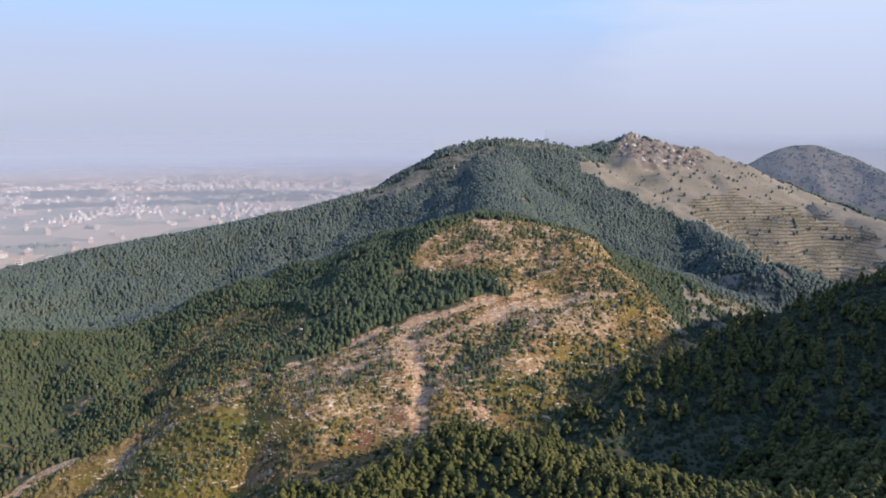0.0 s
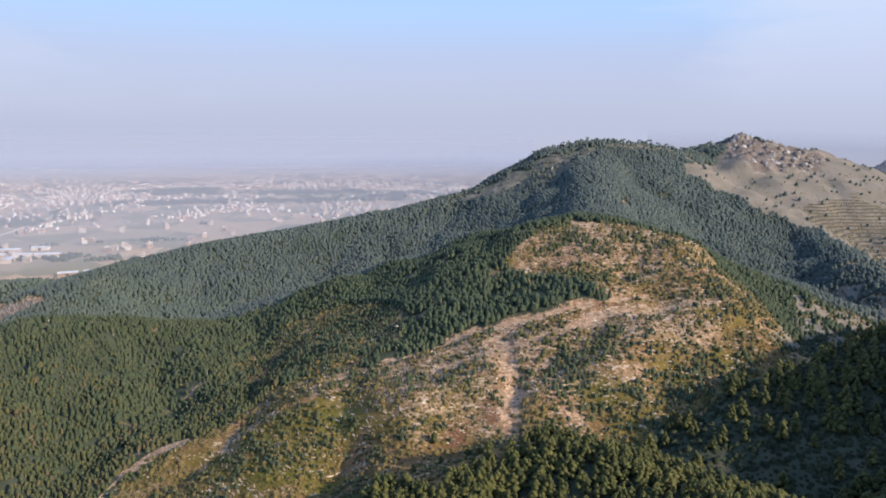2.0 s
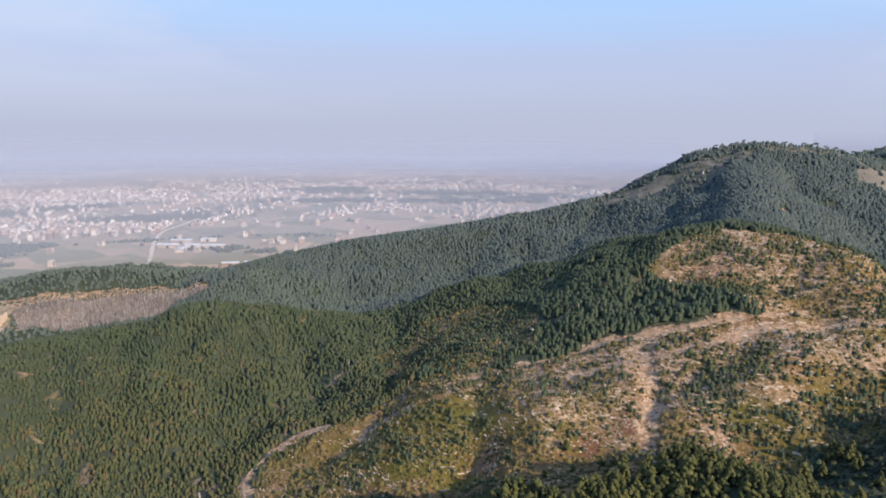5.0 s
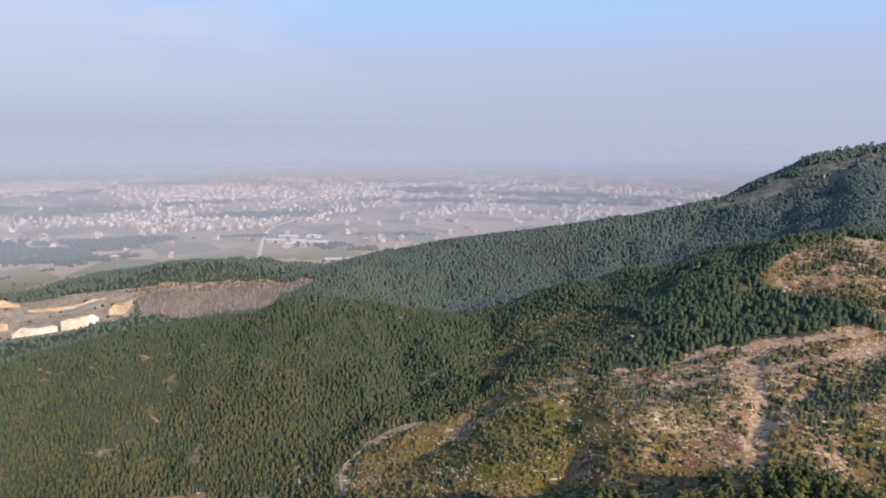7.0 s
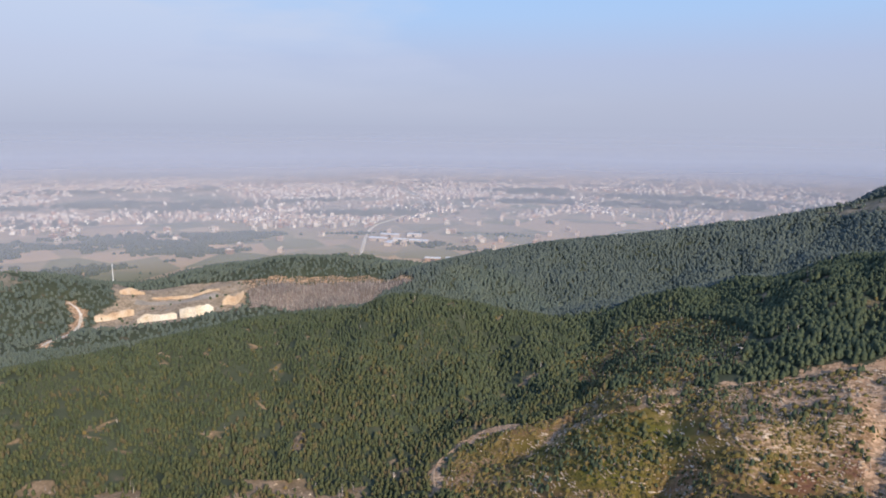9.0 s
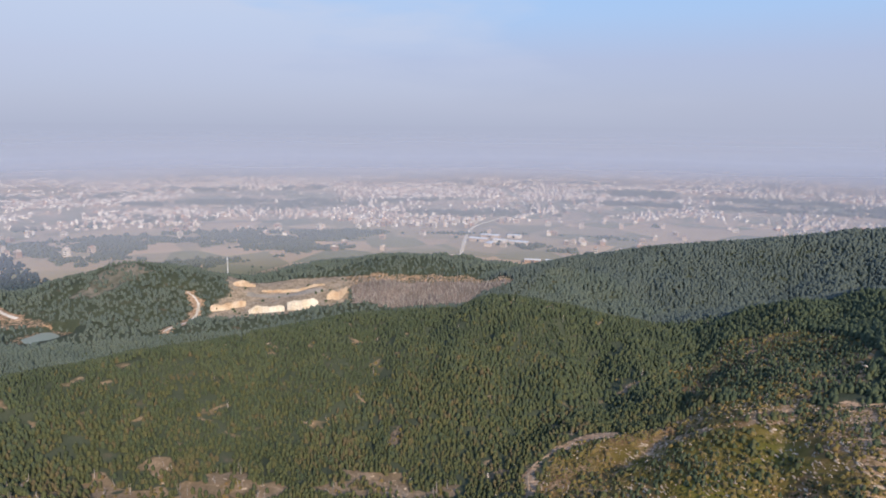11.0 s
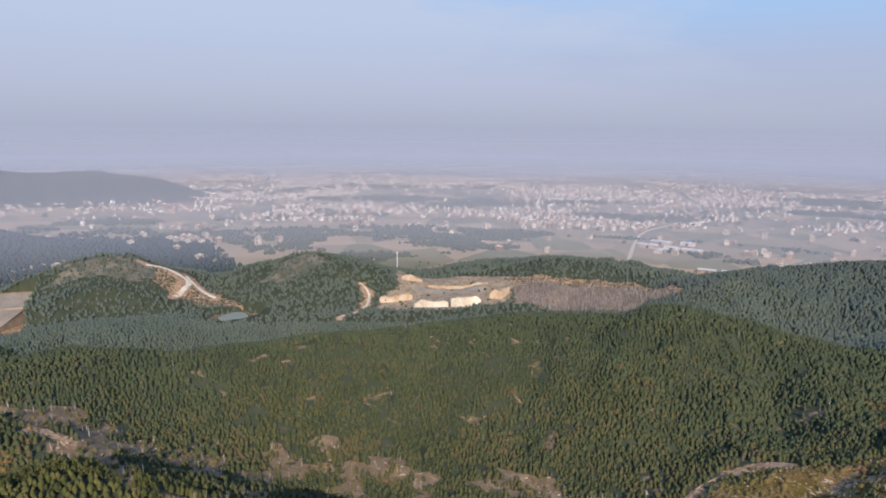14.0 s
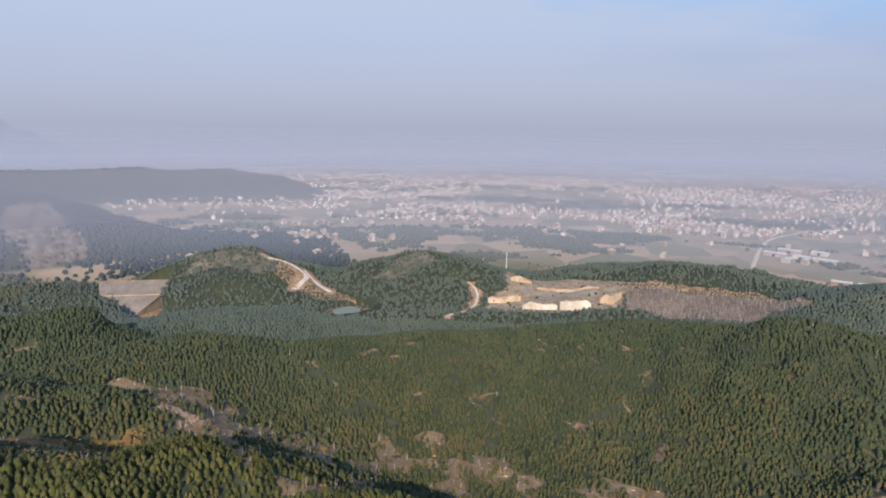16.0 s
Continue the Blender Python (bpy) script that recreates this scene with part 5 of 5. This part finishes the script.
for k in range(3):
    bm = bmesh.new()
    a = k * 2.094
    box_into(bm, -0.25, -0.12, 0, 0.25, 0.12, 2.6)
    bmesh.ops.transform(bm, matrix=pose(1.3 * math.cos(a), 1.3 * math.sin(a), 20.7, 0, 0, math.degrees(a) + 90), verts=bm.verts)
    part("aerial", bm, MAST, mast)
bm = bmesh.new()
box_into(bm, -1.8, -1.8, -1.5, 1.8, 1.8, 0.4)
part("footing", bm, ROOF, mast)

# ---- dam across the side valley, and the pond ----
CONCRETE = material("grey_dam_stone", [(0.3, (0.20, 0.17, 0.145)), (0.6, (0.27, 0.23, 0.195)), (0.85, (0.36, 0.29, 0.235))], 12.0, 0.9, 0.9, 0.3)
WATER = material("green_pond_water", [(0.3, (0.20, 0.225, 0.165)), (0.7, (0.25, 0.27, 0.20))], 20.0, None, 0.35)
A, B = Vector((-866, -82, 16.4)), Vector((-850, -4, 16.4))
axis = (B - A).normalized()
down = Vector((-axis.y, axis.x, 0))
if down.dot(-A) < 0:
    down = -down
dam = tagged(new("dam"), "grey stone-faced earth dam with a pale crest wall", "dam")


def slab(name, profile, mat, label=""):
    """A length of the dam with the given section of (out, up) points."""
    bm = bmesh.new()
    ends = [[bm.verts.new(p + inward * max(o, 0) + down * o + Vector((0, 0, u))) for o, u in profile] for p, inward in ((A - axis * 6, axis * 0.30), (B + axis * 8, -axis * 0.72))]
    n = len(profile)
    for k in range(n):
        bm.faces.new((ends[0][k], ends[0][(k + 1) % n], ends[1][(k + 1) % n], ends[1][k]))
    bm.faces.new(ends[0][::-1])
    bm.faces.new(ends[1])
    bmesh.ops.recalc_face_normals(bm, faces=bm.faces)
    return part(name, bm, mat, dam, label)


slab("embankment", [(-4, -36), (-4, 0), (0, 0), (24, -11), (27, -11), (60, -28), (60, -36)], CONCRETE, "sloping stone face")
slab("crest_wall", [(-0.6, -0.2), (-0.6, 0.8), (0.4, 0.8), (0.4, -0.2)], STONE, "pale wall along the crest")
slab("berm", [(23.5, -11.2), (23.5, -10.6), (27.5, -10.6), (27.5, -11.2)], STONE, "pale ledge halfway down")

px, py = POND[:2]
bm = bmesh.new()
rim = [bm.verts.new((px + (17 + 4 * math.sin(3 * a)) * math.cos(a), py + (18 + 3 * math.cos(2 * a)) * math.sin(a), 0)) for a in [k * 0.2618 for k in range(24)]]
bm.faces.new(rim)
me = bpy.data.meshes.new("pond")
bm.to_mesh(me)
bm.free()
me.materials.append(WATER)
pond = tagged(new("pond", me), "still green pond below the wooded knoll", "water", kind="structure")
pond.location.z = POND[2]

# ---- rock on the crag and cliff ----
ROCK = material("weathered_crag_rock", [(0.3, (0.12, 0.098, 0.082)), (0.52, (0.20, 0.17, 0.148)), (0.75, (0.50, 0.46, 0.425))], 7.0, 1.5, 0.95, 0.6, 0.25)
CLIFF_ROCK = material("dark_streaked_cliff_rock", [(0.3, (0.085, 0.064, 0.050)), (0.52, (0.14, 0.105, 0.082)), (0.78, (0.30, 0.255, 0.22))], 7.0, 1.5, 0.95, 0.6, 0.25)
CRAGS = []
for s in range(8):
    g = np.random.default_rng(300 + s)
    ring = [(math.cos(k * 1.047) * g.uniform(0.35, 0.6), math.sin(k * 1.047) * g.uniform(0.35, 0.6), -0.3) for k in range(6)]
    upper = [(x * g.uniform(0.5, 0.95), y * g.uniform(0.5, 0.95), g.uniform(0.45, 0.85)) for x, y, _ in ring]
    v = np.array(ring + upper + [(g.uniform(-0.15, 0.15), g.uniform(-0.15, 0.15), 1.0)])
    f = [(k, (k + 1) % 6, 6 + (k + 1) % 6) for k in range(6)] + [(k, 6 + (k + 1) % 6, 6 + k) for k in range(6)] + [(6 + k, 6 + (k + 1) % 6, 12) for k in range(6)]
    CRAGS.append((v, np.array(f)))
ox, oy = jittered(180, 460, 930, 1080, 5.5, 83)
keep = rng.uniform(0, 1, len(ox)) < 0.48 * np.maximum(soft_inside(AREAS["crag_face"], ox, oy, 10), 0.7 * (along(RIDGES["crag_ridge"][3][1:8], ox, oy)[0] < 10))
ox, oy = ox[keep], oy[keep]
n = len(ox)
stuff("crag_rocks", "jagged grey rock outcrops along the summit crag", "rocks", CRAGS, ox, oy, height(ox, oy) - 6.5, rng.uniform(7, 11, n), rng.uniform(8, 15, n), ROCK, 89)
ox, oy = jittered(-1230, -1020, -260, -90, 6.5, 97)
keep = rng.uniform(0, 1, len(ox)) < 0.22 * soft_inside(AREAS["cliff"], ox, oy, 8)
ox, oy = ox[keep], oy[keep]
n = len(ox)
stuff("cliff_rocks", "streaked brown and white rock of the cliff", "rocks", CRAGS, ox, oy, height(ox, oy) - 5.0, rng.uniform(6, 9.5, n), rng.uniform(10, 18, n), CLIFF_ROCK, 101)

# ---- single pines on the skyline of the main ridge ----


def ridge_pine(seed, tall):
    pine = new("ridge_pine")
    part("trunk", trunk_mesh(seed, tall), BARK, pine)
    g = np.random.default_rng(seed)
    n = 26
    a, q = g.uniform(0, 6.28, n), np.sqrt(g.uniform(0.02, 1, n)) * tall * 0.36
    size = g.uniform(0.7, 1.2, n)
    v, f = scatter([round_shape(seed, 5, 2), round_shape(seed + 1, 5, 2)], q * np.cos(a), q * np.sin(a), tall * 0.78 - 0.12 * q + g.uniform(-0.5, 0.4, n), size, size * 1.9, seed)
    me = mesh_from("crown", v, f)
    me.materials.append(PINE_BLUE)
    crown = new("crown", me)
    crown.parent = pine
    return tagged(pine, "lone flat-topped pine on the mountain skyline", "tree", "pines on the skyline")


crest = RIDGES["main_ridge"][3]
lone = [ridge_pine(401, 6.5), ridge_pine(407, 5.2)]
for n, (leg, u, off) in enumerate(((0, 0.3, 3), (0, 0.55, -2), (0, 0.8, 1), (1, 0.1, 0), (1, 0.5, 2), (1, 0.8, -2), (2, 0.3, 2), (3, 0.2, 0), (4, 0.5, 3), (5, 0.35, 0), (5, 0.8, 2), (6, 0.2, 3), (6, 0.6, 0), (7, 0.1, 2), (7, 0.5, -1), (7, 0.8, 2), (8, 0.4, 0))):
    a, b = crest[leg], crest[leg + 1]
    x, y = a[0] + u * (b[0] - a[0]) + off, a[1] + u * (b[1] - a[1]) + off
    m = pose(x, y, float(height(np.array(x), np.array(y))), 0, 0, 47 * n) @ Matrix.Scale(rng.uniform(0.8, 1.2), 4)
    t = lone[n] if n < 2 else copy_thing(lone[n % 2], m)
    t.matrix_basis = m

# ---- pale rock pillar on the slope below the skyline ----
x, y = SPOTS["pillar"]
bm = bmesh.new()
bmesh.ops.create_cone(bm, cap_ends=True, segments=7, radius1=1.5, radius2=0.8, depth=8, matrix=Matrix.Translation((0, 0, 2.6)))
bmesh.ops.subdivide_edges(bm, edges=bm.edges[:], cuts=2)
for v in bm.verts:
    v.co += 0.45 * noise.noise_vector(v.co * 0.6)
me = bpy.data.meshes.new("rock_pillar")
bm.to_mesh(me)
bm.free()
me.materials.append(material("white_limestone", [(0.3, (0.30, 0.28, 0.25)), (0.7, (0.50, 0.47, 0.43))], 3.0, 0.5, 0.9, 0.5))
pillar = tagged(new("rock_pillar", me), "white weathered rock pillar standing among scrub", "rock")
pillar.location = (x, y, float(height(np.array(x), np.array(y))))

# ---- haze beyond the town, painted on a glowing backdrop ----
HAZE = bpy.data.materials.new("painted_haze_glow")
HAZE.use_nodes = True
ht = HAZE.node_tree
ht.nodes.clear()
where = node(ht, "ShaderNodeNewGeometry").outputs["Position"]
high = node(ht, "ShaderNodeSeparateXYZ")
ht.links.new(where, high.inputs[0])
soft = node(ht, "ShaderNodeTexNoise")
soft.inputs["Scale"].default_value, soft.inputs["Detail"].default_value = 1 / 300.0, 3
squash = node(ht, "ShaderNodeMapping")
squash.inputs["Scale"].default_value = (1, 1, 7)
ht.links.new(where, squash.inputs[0])
ht.links.new(squash.outputs[0], soft.inputs["Vector"])
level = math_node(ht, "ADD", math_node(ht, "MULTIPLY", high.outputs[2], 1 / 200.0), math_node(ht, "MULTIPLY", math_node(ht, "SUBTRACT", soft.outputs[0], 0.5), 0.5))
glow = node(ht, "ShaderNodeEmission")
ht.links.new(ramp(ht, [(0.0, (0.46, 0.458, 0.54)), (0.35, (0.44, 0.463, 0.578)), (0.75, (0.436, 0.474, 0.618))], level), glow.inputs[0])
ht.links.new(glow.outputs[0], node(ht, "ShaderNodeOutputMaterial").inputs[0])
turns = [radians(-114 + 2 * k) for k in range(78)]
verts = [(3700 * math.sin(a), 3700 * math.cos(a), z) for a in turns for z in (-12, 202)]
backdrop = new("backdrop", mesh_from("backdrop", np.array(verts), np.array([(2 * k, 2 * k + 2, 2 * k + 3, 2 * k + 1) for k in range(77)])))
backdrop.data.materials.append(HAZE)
tagged(backdrop, "glowing backdrop painted as pale haze where plain meets sky", "distance", kind="structure")

# added sheets imitate haze on the plain, denser outward, two banks one behind another


def haze_sheet(name, label, stops, near, far, low, high, tint, first=-116, last=-1):
    """A wide, thin, see-through sheet standing in for haze, lit by the sun and the sky, rising from low at the near
    edge to high at the far one.
    """
    m = bpy.data.materials.new(name)
    m.use_nodes = True
    t = m.node_tree
    t.nodes.clear()
    where = node(t, "ShaderNodeNewGeometry").outputs["Position"]
    flat = node(t, "ShaderNodeVectorMath", operation="MULTIPLY")
    flat.inputs[1].default_value = (1, 1, 0)
    t.links.new(where, flat.inputs[0])
    reach = node(t, "ShaderNodeVectorMath", operation="LENGTH")
    t.links.new(flat.outputs[0], reach.inputs[0])
    drift = node(t, "ShaderNodeTexNoise")
    drift.inputs["Scale"].default_value, drift.inputs["Detail"].default_value = 1 / 420.0, 4
    t.links.new(where, drift.inputs["Vector"])
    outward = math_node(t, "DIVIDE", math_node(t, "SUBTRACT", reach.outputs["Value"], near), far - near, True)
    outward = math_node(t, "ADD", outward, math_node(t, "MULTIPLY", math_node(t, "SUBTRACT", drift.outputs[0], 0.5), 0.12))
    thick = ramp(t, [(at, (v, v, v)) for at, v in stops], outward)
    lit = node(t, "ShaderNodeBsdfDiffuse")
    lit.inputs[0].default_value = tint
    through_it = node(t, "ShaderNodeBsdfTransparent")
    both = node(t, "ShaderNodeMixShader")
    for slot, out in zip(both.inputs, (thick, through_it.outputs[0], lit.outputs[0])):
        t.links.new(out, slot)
    t.links.new(both.outputs[0], node(t, "ShaderNodeOutputMaterial").inputs[0])
    turns = [radians(first + (last - first) * k / 59) for k in range(60)]
    rings = [k / 8 for k in range(9)]
    verts = [((near + u * (far - near)) * math.sin(a), (near + u * (far - near)) * math.cos(a), low + u * (high - low)) for a in turns for u in rings]
    faces = [(9 * k + j, 9 * k + j + 1, 9 * k + j + 10, 9 * k + j + 9) for k in range(59) for j in range(8)]
    ob = new(name, mesh_from(name, np.array(verts), np.array(faces)))
    ob.data.shade_smooth()
    ob.data.materials.append(m)
    ob.visible_shadow = False
    return tagged(ob, label, "haze", kind="structure")


haze_sheet("near_haze", "thin see-through sheet imitating haze over the near fields", [(0.0, 0.0), (0.14, 0.29), (0.28, 0.45), (0.44, 0.55), (0.6, 0.60), (0.84, 0.60), (0.97, 0.0)], 880, 1090, 15, 158, (0.265, 0.282, 0.343, 1))
haze_sheet("far_haze", "dense pale sheet imitating haze over the far side of the town", [(0.0, 0.0), (0.12, 0.45), (0.2, 0.82), (0.27, 0.97), (0.38, 0.97), (0.85, 0.0)], 2150, 3650, 8, 196, (0.40, 0.415, 0.47, 1))
haze_sheet("valley_haze", "thin sheet imitating haze in the valley behind the crag", [(0.0, 0.0), (0.3, 0.34), (0.8, 0.34), (0.96, 0.0)], 1200, 1300, 30, 205, (0.30, 0.315, 0.38, 1), 8, 46)

# a far mountain as a glowing flat sheet, haze painted into its colour
DIM = bpy.data.materials.new("haze_painted_mountain")
DIM.use_nodes = True
dt = DIM.node_tree
dt.nodes.clear()
where = node(dt, "ShaderNodeNewGeometry").outputs["Position"]
soft = node(dt, "ShaderNodeTexNoise")
soft.inputs["Scale"].default_value, soft.inputs["Detail"].default_value = 1 / 120.0, 4
dt.links.new(where, soft.inputs["Vector"])
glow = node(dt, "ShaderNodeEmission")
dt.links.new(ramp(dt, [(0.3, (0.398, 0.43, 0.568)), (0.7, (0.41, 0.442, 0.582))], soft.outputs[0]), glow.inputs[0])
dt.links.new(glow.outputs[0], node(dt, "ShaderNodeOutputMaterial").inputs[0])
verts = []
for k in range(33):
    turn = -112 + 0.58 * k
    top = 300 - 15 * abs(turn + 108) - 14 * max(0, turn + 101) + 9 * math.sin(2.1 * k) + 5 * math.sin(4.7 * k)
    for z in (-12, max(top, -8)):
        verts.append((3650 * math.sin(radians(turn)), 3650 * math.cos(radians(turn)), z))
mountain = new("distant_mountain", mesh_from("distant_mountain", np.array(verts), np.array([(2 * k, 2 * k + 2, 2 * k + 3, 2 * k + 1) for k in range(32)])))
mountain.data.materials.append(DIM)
tagged(mountain, "far mountain as a glowing sheet in painted haze blue", "mountain", kind="structure")
